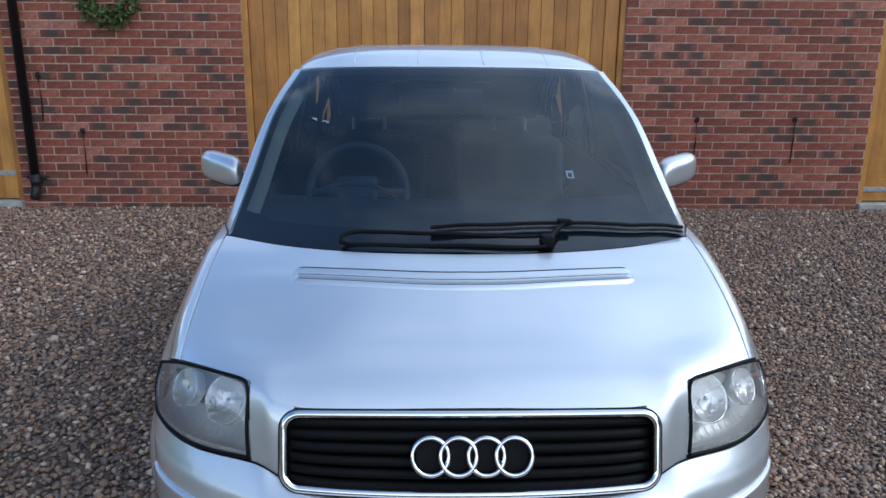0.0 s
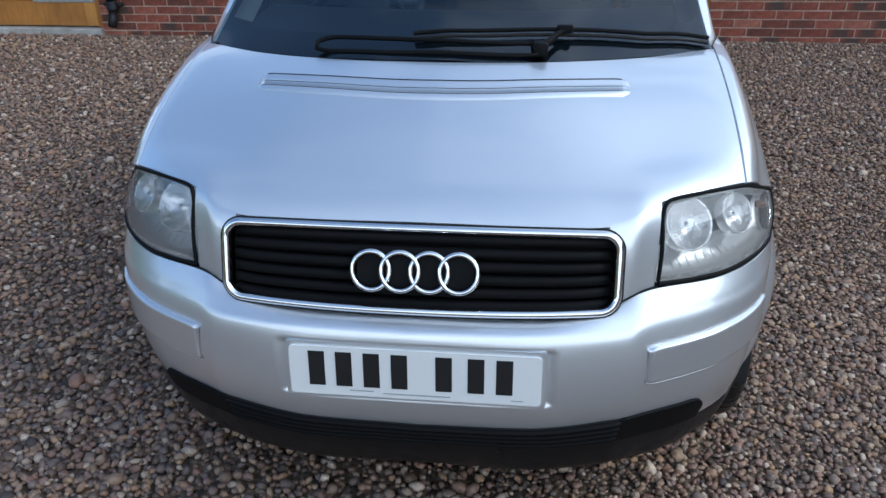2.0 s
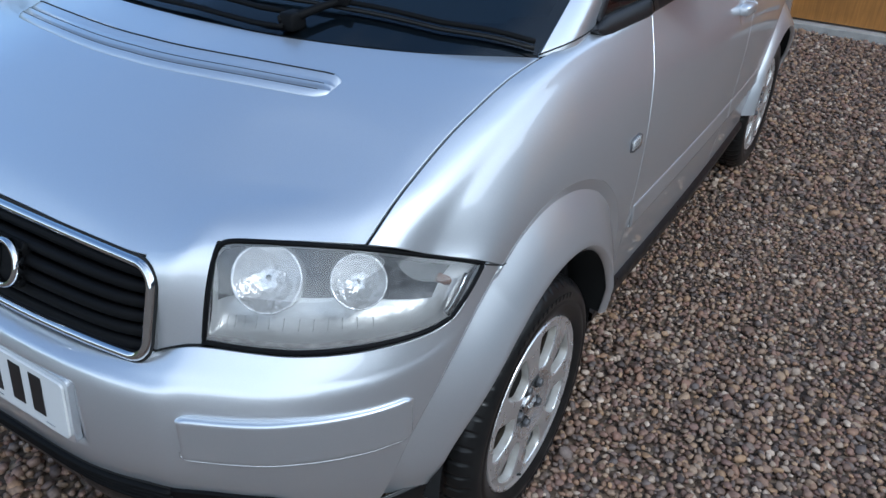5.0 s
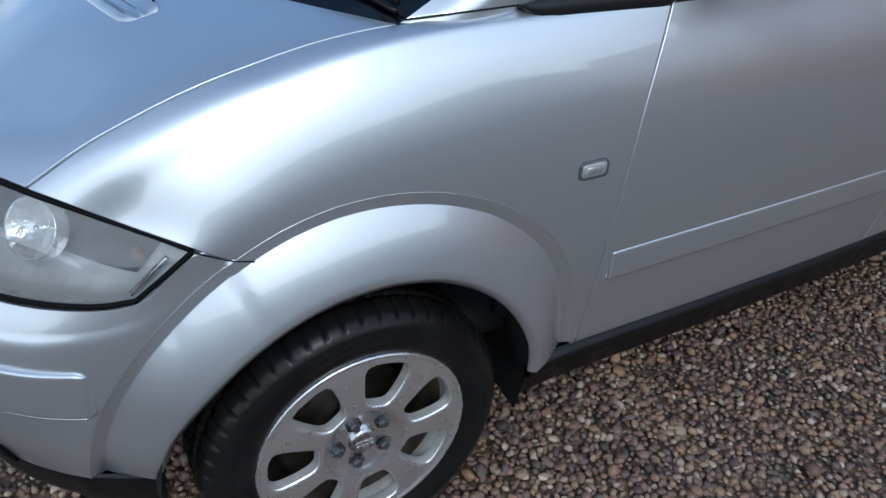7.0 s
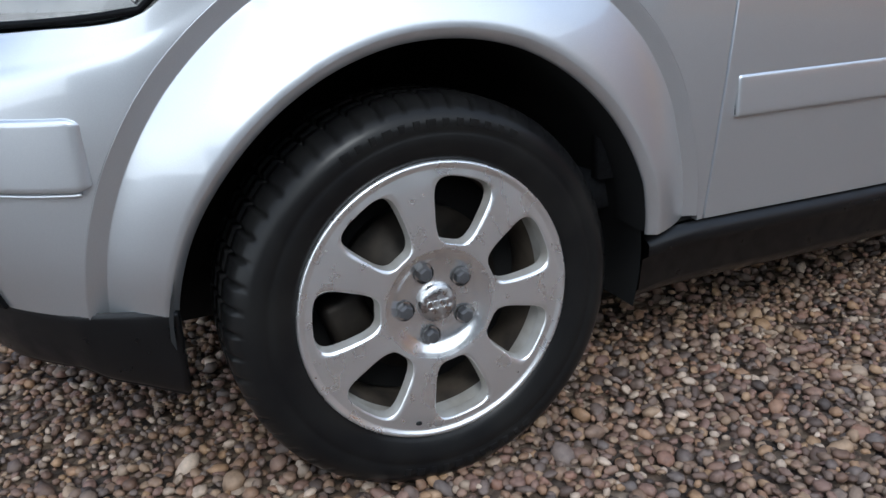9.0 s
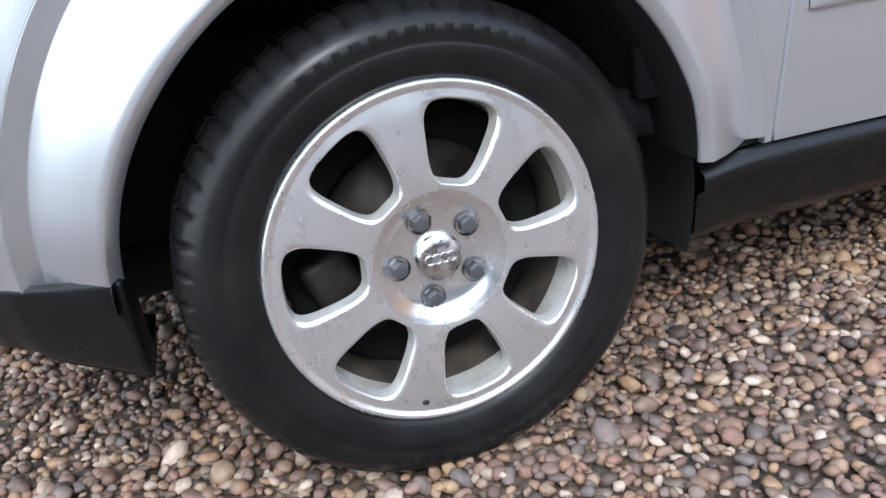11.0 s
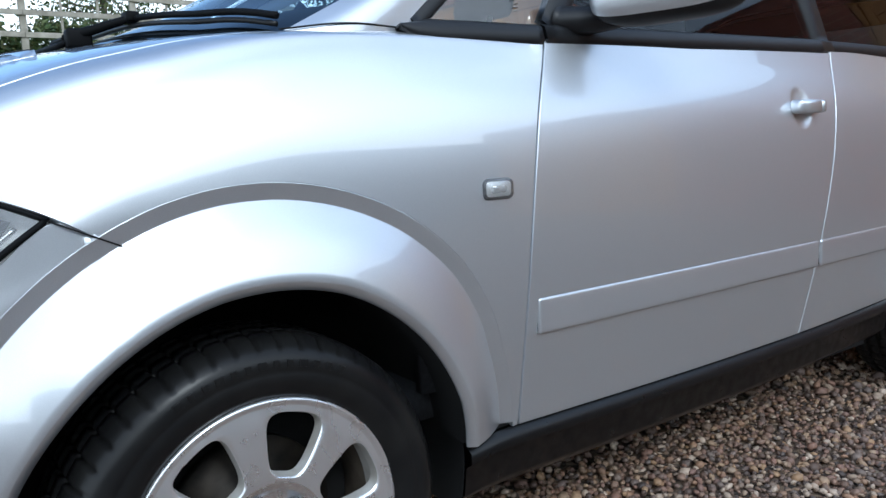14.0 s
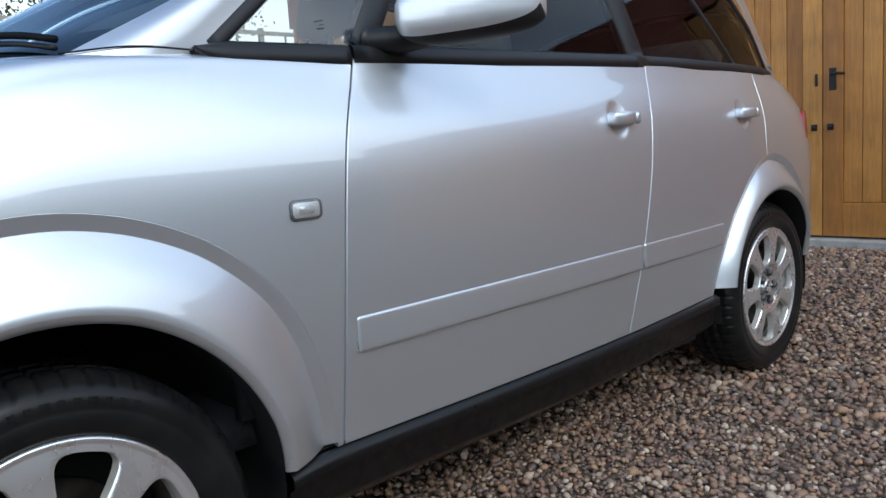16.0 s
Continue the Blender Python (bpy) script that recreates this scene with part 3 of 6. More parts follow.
BUMPER = Net([
    [(0, .066, .643), (.26, .090, .645), (.408, .091, .674), (.483, .111, .694), (.62, .180, .690), (.72, .275, .692), (.775, .383, .703), (.787, .472, .769), (.791, .55, .733)],
    [(0, .018, .631), (.25, .026, .633), (.405, .053, .642), (.483, .079, .652), (.62, .152, .653), (.722, .253, .657), (.776, .372, .676), (.789, .468, .720), (.793, .53, .70)],
    [(0, -.001, .612), (.25, .006, .612), (.408, .032, .614), (.483, .061, .618), (.62, .135, .622), (.722, .236, .628), (.776, .353, .644), (.791, .45, .67), (.794, .50, .66)],
    [(0, -.009, .55), (.25, -.004, .55), (.412, .024, .55), (.483, .050, .55), (.62, .122, .555), (.718, .225, .56), (.772, .335, .57), (.789, .42, .585), (.793, .48, .58)],
    [(0, -.010, .47), (.25, -.005, .47), (.415, .024, .473), (.483, .051, .476), (.615, .122, .48), (.708, .218, .48), (.760, .318, .48), (.782, .40, .48), (.79, .46, .48)],
    [(0, -.001, .41), (.25, .004, .411), (.405, .034, .413), (.475, .060, .414), (.604, .128, .412), (.697, .22, .406), (.750, .310, .402), (.776, .39, .40), (.787, .455, .40)],
    [(0, .022, .335), (.25, .027, .335), (.395, .058, .335), (.466, .085, .335), (.590, .150, .335), (.683, .234, .333), (.736, .316, .331), (.768, .39, .331), (.784, .452, .331)],
])


def side_samples():
    a = BODY(np.linspace(0, 10, 260)[:, None], np.linspace(4.2, 8, 90)[None, :]).reshape(-1, 3)
    b = BUMPER(np.linspace(0.3, 6, 100)[:, None], np.linspace(5.2, 8, 80)[None, :]).reshape(-1, 3)
    a = a[(a[:, 1] > 0.56) | (a[:, 2] > 0.72)]
    return np.concatenate([a, b[b[:, 1] < 0.5]])


SIDE = side_samples()


def side_x(y, z):
    """Half width of the painted side at (y, z), from the lofted surfaces."""
    d = (SIDE[:, 1] - y) ** 2 + (SIDE[:, 2] - z) ** 2
    k = np.argpartition(d, 12)[:12]
    w = 1 / (d[k] + 2e-5)
    return float((SIDE[k, 0] * w).sum() / w.sum())


def flare_edge(th, rear):
    """Radius of the flare's crease at th degrees from upright, negative towards the front."""
    if rear:
        return float(np.interp(th, [-110, -90, -60, -35, -15, 0, 20, 50, 90, 110], [.392, .392, .389, .400, .425, .438, .433, .416, .402, .40]))
    return float(np.interp(th, [-110, -79, -64, -54, -45, -34, -21, -13, -4, 6, 17, 30, 46, 60, 66, 110], [.415, .43, .440, .448, .456, .464, .475, .481, .486, .489, .490, .490, .485, .474, .467, .455]))


def flare_inner(th, rear):
    if rear:
        return float(np.interp(th, [-90, -30, 0, 60, 90], [.330, .334, .338, .335, .330]))
    return float(np.interp(th, [-90, -48, -8, 20, 54, 90], [.344, .353, .364, .367, .361, .353]))


def arch_hole(G, centre, rear, grow):
    """Cut the wheel opening out of a grid: which faces stay; the cut edge is drawn onto the flare's line."""
    cy, cz = centre
    edge = np.vectorize(lambda t: flare_edge(t, rear))
    C = (G[:-1, :-1] + G[1:, 1:]) / 2
    dy, dz = C[..., 1] - cy, C[..., 2] - cz
    keep = (np.hypot(dy, dz) > edge(np.degrees(np.arctan2(dy, dz))) + grow) | (np.abs(C[..., 0]) < .5)
    yes, no = np.zeros(G.shape[:2], bool), np.zeros(G.shape[:2], bool)
    for a in (slice(None, -1), slice(1, None)):
        for b in (slice(None, -1), slice(1, None)):
            yes[a, b] |= keep
            no[a, b] |= ~keep
    for i, j in zip(*np.nonzero(yes & no)):
        y, z = G[i, j, 1] - cy, G[i, j, 2] - cz
        th = math.atan2(y, z)
        r = flare_edge(math.degrees(th), rear) + grow
        G[i, j, 1], G[i, j, 2] = cy + r * math.sin(th), cz + r * math.cos(th)
        G[i, j, 0] = math.copysign(side_x(G[i, j, 1], G[i, j, 2]), G[i, j, 0])
    return keep


car = thing("car", "silver metallic small hatchback car parked on brown gravel", "car")
OUTL = (3.0, 1.5, 1.2)


def crown(G, u, v):
    """The bonnet rolls over towards its front edge."""
    q = np.clip(np.asarray(u, float) / .9, 0, 1)
    side = np.clip((3 - np.asarray(v, float)) / .7, 0, 1)
    G = np.array(G)
    G[..., 2] += .0095 * 6.75 * q * (1 - q) ** 2 * side * side * (3 - 2 * side)
    return G


def build_panels():
    # bonnet, both halves in one mesh
    half = crown(body_grid(0, 3, 0, 3, 61, 41, 0.0), np.linspace(0, 3, 61)[:, None], np.linspace(0, 3, 41)[None, :])
    full = np.concatenate([half[:, :0:-1] * [-1, 1, 1], half], 1)
    for M in (full, full.transpose(1, 0, 2)):
        for e, f in ((0, 1), (-1, -2)):
            d = M[f] - M[e]
            M[e] += d / np.linalg.norm(d, axis=1, keepdims=True) * 0.0042
    bonnet = part("bonnet", sheet(full, (0, 0.4, 5), 0.012), PAINT, car)
    # nose piece between grille and lamp on each side, part of the bonnet
    vs = np.linspace(1, 2, 200)
    v = np.linspace(float(np.interp(.382, BODY(0 * vs, vs)[:, 0], vs)), 2, 9)
    top, bit = crown(BODY(0 * v + .035, v), .035, v) + [0, -.0002, .0004], crown(BODY(0 * v + .075, v), .075, v) + [0, -.0002, .0004]
    q = np.linspace(0, 1, 9)
    low = np.stack([np.interp(q, [0, 1], [.403, .481]), np.interp(q, [0, .35, .7, 1], [.080, .089, .104, .114]), np.interp(q, [0, .35, .7, 1], [.668, .681, .690, .694])], 1)
    slope = (top - bit) / np.linalg.norm(top - bit, axis=1, keepdims=True) * .12
    end = np.array([0, -.020, -.13])
    t = np.linspace(0, 1, 21)[:, None, None]
    g = top * (2 * t ** 3 - 3 * t ** 2 + 1) + slope * (t ** 3 - 2 * t ** 2 + t) + low * (3 * t ** 2 - 2 * t ** 3) + end * (t ** 3 - t ** 2)
    g[..., 0] = np.maximum(g[..., 0], np.interp(g[..., 2], [.79, .815], [.402, .382]))
    for s in (1, -1):
        d = sheet(g, (0.45, -3, 0.8), 0.0)
        part("nose_panel", d if s > 0 else flip(d), PAINT, bonnet)
        joint = low + [0, -.0030, .0012]
        d = tube(np.concatenate([joint, [joint[-1] + [.005, .003, .001]]]), .0017, 6)
        part("shut_line", d if s > 0 else flip(d), DARK, bonnet)
    # fenders, doors, quarters
    for s in (1, -1):
        def put(name, d, material=PAINT, label="", parent=car):
            return part(name, d if s > 0 else flip(d), material, parent, label)

        def panel(name, u0, u1, v0, v1, nu, nv, hole=None, cup=None):
            G = body_grid(u0, u1, v0, v1, nu, nv)
            if cup:
                q = np.clip(1 - ((G[..., 1] - cup) / .044) ** 2 - ((G[..., 2] - .886) / .050) ** 2, 0, 1)
                G[..., 0] -= 0.0085 * q ** 1.4 * (2 - q)
            keep = None
            if hole:
                keep = arch_hole(G, hole[:2], hole[2], 0.0265)
            return put(name, sheet(G, OUTL, 0.012, keep))
        panel("front_fender", 0, 4, 3, 8, 121, 121, (*WHEEL_F, False))
        fd = panel("front_door", 4, 6, 3, 8, 181, 121, None, 2.126)
        rd = panel("rear_door", 6, 8, 3, 8, 141, 121, (*WHEEL_R, True), 2.866)
        panel("rear_quarter", 8, 10, 3, 8, 81, 81, (*WHEEL_R, True))
        # rubbing strips
        for par, u0, u1 in ((fd, 4.07, 5.99), (rd, 6.01, 7.02)):
            u = np.concatenate([[u0], [u0 + .003, u0 + .010], np.linspace(u0 + .02, u1 - .02, 34), [u1 - .010, u1 - .003, u1]])
            c = BODY(u, u * 0 + 7.12)
            c[:, 2] = 0.523
            c[:, 0] = [side_x(p[1], .523) for p in c]
            rise, span = np.ones(40), np.ones(40)
            rise[[0, -1]], rise[[1, -2]] = .15, .75
            span[[0, -1]], span[[1, -2]] = .88, .97
            put("rubbing_strip", sweep(c, np.tile([0, 0, 1.0], (40, 1)), np.tile([1.0, 0, 0], (40, 1)), pad_profile(.067, .0052, .006), False, rise, span), PAINT, "", par)
        # flares round the arches
        for (cy, cz), ax, rear in ((WHEEL_F, 0.0, False), (WHEEL_R, -0.030, True)):
            n = 110
            foot = (0.330 if not rear else 0.350) - cz
            rings = []
            for k in range(17):
                row = []
                for i in range(n):
                    deg = -84 + 168 * i / (n - 1)       # from the front foot over the top to the rear foot
                    e, ri = flare_edge(deg, rear), flare_inner(deg, rear)
                    th = math.radians(deg)
                    eo = e + .0265
                    bx = side_x(cy + eo * math.sin(th), cz + max(foot, eo * math.cos(th)))
                    lip = min(.838 + ax, bx + .048)
                    f = (0, 0, 0, 0, .12, .3, .5, .7, .88, .97, 1, 1, 1, 1, 1, 1, 1)[k]
                    if k < 4:
                        r, x = ri + (0, .0008, .0125, .0145)[k], lip - (.014, .0085, .0008, 0)[k]
                    elif k < 11:
                        r = ri + .014 + f * (e - ri - .014)
                        x = lip + (bx - .0082 - lip) * f + .005 * math.sin(math.pi * f)
                    else:
                        q = k - 11
                        r, x = e + (.0006, .002, .013, .0245, .0259, .0264)[q], bx - (.0086, .0082, .0044, .0005, .0001, .006)[q]
                    # the feet end level
                    z = r * math.cos(th)
                    a = th
                    if abs(deg) > 60:
                        full_turn = math.acos(min(1, foot / r))
                        a = math.copysign(math.radians(60) + (full_turn - math.radians(60)) * (abs(deg) - 60) / 24, deg)
                    row.append((x, cy + r * math.sin(a), cz + r * math.cos(a)))
                rings.append(row)
            G = np.array(rings).transpose(1, 0, 2)
            put("wheel_arch", sheet(G, OUTL, 0.006), PAINT)
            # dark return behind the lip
            # near-black sheet added behind the lip, for the shade inside the arch
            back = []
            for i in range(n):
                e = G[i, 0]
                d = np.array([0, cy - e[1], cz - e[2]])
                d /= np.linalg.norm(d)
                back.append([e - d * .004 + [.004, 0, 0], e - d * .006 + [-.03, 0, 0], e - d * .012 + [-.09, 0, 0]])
            put("arch_shade", sheet(np.array(back), (.7, cy, cz), 0), DARK)
            # black liner
            a = np.linspace(-1.58, 1.85, 40) if not rear else np.linspace(-1.8, 1.8, 40)
            rl = .362 if not rear else .338
            L = np.array([[(x, cy + 0.006 + rr * math.sin(t), cz + 0.01 + rr * math.cos(t)) for rr, x in ((rl, .78 + ax), (rl + .01, .70), (rl + .01, .48), (0.1, .47))] for t in a])
            put("arch_liner", sheet(L, (0.7, cy, cz), 0), DARK)
        # joint between fender and bumper, from the lamp's tip over the groove
        pts = []
        for q in np.linspace(0, 1, 14):
            y, z = .470 + .082 * q, .771 - .040 * q
            dy, dz = y - WHEEL_F[0], z - WHEEL_F[1]
            over = math.hypot(dy, dz) - flare_edge(math.degrees(math.atan2(dy, dz)), False)
            pts.append((side_x(y, z) + .0002 - .0084 * max(0, min(1, 1 - over / .026)), y, z))
        put("shut_line", tube(pts, .0012, 6), DARK)
        # side repeater
        def pill(w, h, r, x0, x1):
            pts = rounded_rect(w, h, r, 5)
            inn = rounded_rect(w - .004, h - .004, max(.001, r - .002), 5)
            k = len(pts)
            V = [(x0, 1.157 + a, .761 + b) for a, b in pts] + [(x1 - .002, 1.157 + a, .761 + b) for a, b in pts] + [(x1, 1.157 + a, .761 + b) for a, b in inn]
            return V, [(i + k * e, (i + 1) % k + k * e, k + k * e + (i + 1) % k, k + k * e + i) for e in (0, 1) for i in range(k)] + [tuple(range(2 * k, 3 * k))]
        rp = pill(.0635, .0355, .010, .790, .8060)
        rep = put("side_repeater", rp, NUT, "small clear side indicator")
        part("reflector", (lambda d: d if s > 0 else flip(d))(pill(.056, .028, .008, .80, .8068)), LAMPSILVER, rep)
        part("reflector", (lambda d: d if s > 0 else flip(d))(pill(.034, .015, .006, .80, .8084)), REFLECTOR, rep)
        part("lens", (lambda d: d if s > 0 else flip(d))(pill(.061, .033, .009, .80, .8105)), LAMPGLASS, rep).visible_shadow = False
        # handles
        for par, y, x in ((fd, 2.126, .789), (rd, 2.866, .768)):
            def grip(y0, y1):
                V, F = box(-.020, .024, y0, y1, -.0165, .0165, .0085)
                return [(x + .010 + (a - .12 * max(0, abs(b) - .026)) * (1 - .45 * max(0, min(1, (-b - .016) / .030)) ** 2), y - .004 + b, .888 + c * (1 - .12 * (b / .066) ** 2)) for a, b, c in V], F
            hd = put("door_handle", grip(-.046, .040), PAINT, "", par)
            part("end_cap", (lambda d: d if s > 0 else flip(d))(grip(.0415, .068)), PAINT, hd)
        # sill
        u = np.linspace(3.35, 7.12, 50)
        b = BODY(u, u * 0 + 8.0)
        rows = []
        for dx, z, in ((-0.006, .0), (0.012, -0.010), (0.012, -0.030), (-0.004, -0.040), (-0.012, -0.095), (-0.05, -0.128), (-0.2, -.13)):
            rr = b.copy()
            rr[:, 0] += dx
            rr[:, 2] += z
            rows.append(rr)
        put("sill", sheet(np.array(rows).transpose(1, 0, 2), OUTL, 0), GLOSSBLACK, "black plastic sill")
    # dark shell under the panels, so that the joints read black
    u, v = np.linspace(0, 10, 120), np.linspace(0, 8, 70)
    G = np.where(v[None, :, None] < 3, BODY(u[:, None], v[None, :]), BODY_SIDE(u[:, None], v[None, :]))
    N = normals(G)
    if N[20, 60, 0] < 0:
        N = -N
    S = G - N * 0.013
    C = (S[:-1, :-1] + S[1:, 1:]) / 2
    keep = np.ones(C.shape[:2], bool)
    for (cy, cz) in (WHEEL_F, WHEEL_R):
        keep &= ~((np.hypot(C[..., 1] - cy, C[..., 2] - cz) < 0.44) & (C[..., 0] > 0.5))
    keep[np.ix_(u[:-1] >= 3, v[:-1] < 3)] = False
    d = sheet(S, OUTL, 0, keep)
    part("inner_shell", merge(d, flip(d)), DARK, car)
    part("underbody", merge(box(-.45, .45, .20, 3.55, .20, .30), box(-.73, .73, 1.2, 2.60, .20, .34)), DARK, car)


build_panels()

# bumper: rows of BUMPER run from the lamp edge down, columns from the middle round to the arch
def build_front():
    u, v = np.linspace(0, 6, 81), np.linspace(0, 8, 161)
    G = BUMPER(u[:, None], v[None, :])
    d = G[5] - G[0]
    d /= np.linalg.norm(d, axis=1, keepdims=True)
    for k in range(5):
        G[k] += d * .003 * (1 - k / 5)
    # a soft pocket behind the number plate
    cx = np.clip((0.285 - np.abs(G[..., 0])) / 0.012, 0, 1) * np.clip((0.068 - np.abs(G[..., 2] - 0.530)) / 0.01, 0, 1)
    G[..., 1] += 0.010 * cx
    full = np.concatenate([G[:, :0:-1] * [-1, 1, 1], G], 1)
    keep = arch_hole(full, WHEEL_F, False, 0.0265)
    full[..., 2] = np.maximum(full[..., 2], .331)
    bumper = part("front_bumper", sheet(full, (0, -5, 0.5), 0.012, keep), PAINT, car)
    # rubbing pads on the corners
    for s in (1, -1):
        vv = np.linspace(2.90, 5.70, 50)
        ctr = BUMPER(3.05 + .16 * np.clip((vv - 4.2) / 1.5, 0, 1), vv)
        nxt = np.gradient(ctr, axis=0)
        nrm = np.cross(nxt, [0, 0, 1.0])
        nrm /= np.linalg.norm(nrm, axis=1, keepdims=True)
        rise, span = np.ones(50), np.ones(50)
        rise[:2], rise[-2:] = [.15, .9], [.9, .15]
        span[:3], span[-3:] = [.84, .93, .98], [.98, .92, .82]
        d = sweep(ctr - nrm * .001, np.tile([0, 0.0, 1.0], (50, 1)), nrm, pad_profile(.088, .0085, .0042), False, rise, span)
        pad = part("bumper_pad", d if s > 0 else flip(d), PAINT, bumper)
        low = ctr + nrm * .0012 - np.outer(span, [0, 0, .0475])
        d = tube(np.concatenate([[low[0] + [0, 0, .010] - nrm[0] * .002], low[:-2]]), .0024, 8)
        part("bead", d if s > 0 else flip(d), PAINT, pad)
    # lower valance: black, with an open slatted middle
    path = catmull([(0, .020, .335), (.25, .026, .335), (.395, .058, .335), (.466, .085, .335), (.590, .150, .335), (.683, .236, .333), (.706, .268, .331), (.735, .322, .331), (.757, .368, .331)], np.linspace(0, 8, 64))
    path = np.concatenate([path, [[.748, .373, .331], [.68, .375, .331]]])
    nc = len(path)
    low = 0.238 - 0.042 * np.clip((np.linspace(0, 1, nc) - .6) / .4, 0, 1)
    rows = []
    for f, back in ((-0.04, .004), (.04, -.0015), (.45, .002), (.85, .004), (1.0, .010), (1.06, .03), (1.08, .2)):
        r = path.copy()
        r[:, 2] = path[:, 2] + (low - path[:, 2]) * f
        d = np.array([0, .365]) - path[:, :2]
        r[:, :2] += d / np.linalg.norm(d, axis=1, keepdims=True) * (back + (0 if f < .1 else .030 * f ** 2))
        rows.append(r)
    G = catmull(np.array(rows).reshape(7, -1), np.linspace(0, 6, 31)).reshape(31, nc, 3)
    for s in (1, -1):
        d = sheet(G, (0, -5, 0.3), 0.008)
        part("valance", d if s > 0 else flip(d), GLOSSBLACK, bumper, "black lower valance lip")
    # black insert: slatted in the middle, smooth caps with a rounded end
    vs, us = np.linspace(0, 5.5, 300), np.linspace(3.6, 6, 80)
    bot = BUMPER(vs * 0 + 5.6, vs)

    def on_bumper(x, z, out):
        v = float(np.interp(abs(x), bot[:, 0], vs))
        c = BUMPER(us, us * 0 + v)
        u = float(np.interp(-z, -c[:, 2], us))
        p, e = BUMPER(np.array([u]), np.array([v]))[0], 1e-3
        n = np.cross(BUMPER(np.array([u + e]), np.array([v]))[0] - p, BUMPER(np.array([u]), np.array([v + e]))[0] - p)
        n /= np.linalg.norm(n)
        p = p + n * math.copysign(out, -n[1])
        return (math.copysign(p[0], x) if x else 0.0, p[1], p[2])

    def insert_top(x):
        x = abs(x)
        z = float(np.interp(x, [0, .25, .40, .50, .58, .64], [.392, .397, .409, .415, .415, .411]))
        return z - max(0, .042 - math.sqrt(max(0, .042 ** 2 - max(0, x - .577) ** 2)))

    xs = np.linspace(-.430, .430, 61)
    G = np.array([[on_bumper(x, .337 + (insert_top(x) - .337) * f, .0022) for x in xs] for f in np.linspace(0, 1, 9)])
    part("insert_backing", sheet(G, (0, -5, .35), .006), DARK, bumper)
    for k in range(4):
        rail = np.array([on_bumper(x, .337 + (insert_top(x) - .337) * (.12 + .25 * k), .004) for x in xs])
        d = sweep(rail, np.tile([0, .25, .968], (61, 1)), np.tile([0, -1.0, 0], (61, 1)), [(-.0062, -.004), (-.0062, .004), (-.002, .0085), (.003, .0075), (.0062, .002), (.0062, -.004)])
        part("slat", d, BLACKPLASTIC, bumper)
    for s in (1, -1):
        xc = .430 + .189 * np.sin(np.linspace(0, math.pi / 2, 31))
        G = np.array([[on_bumper(x, .337 + (insert_top(x) - .337) * f, .0065) for x in xc] for f in np.linspace(0, 1, 13)])
        d = sheet(G, (.5, -5, .35), .009)
        part("insert_cap", d if s > 0 else flip(d), BLACKPLASTIC, bumper)
    return bumper


front_bumper = build_front()


GR_BOT, GR_TOP = np.array([.050, .645]), np.array([.110, .812])       # y, z of the grille's lower and upper edge in the middle


def grille_point(x, t, out=0.0):
    """A place on the grille's face: t 0 at the lower edge, 1 at the upper."""
    q = abs(x) / .41
    y = GR_BOT[0] + (GR_TOP[0] - GR_BOT[0]) * t + 0.016 * q ** 2.2 * (1 - t) + 0.006 * q ** 2
    z = GR_BOT[1] + (GR_TOP[1] - GR_BOT[1]) * t + 0.009 * q ** 3 * (1 - t)
    return np.array([x, y - out * 0.94, z + out * 0.34])


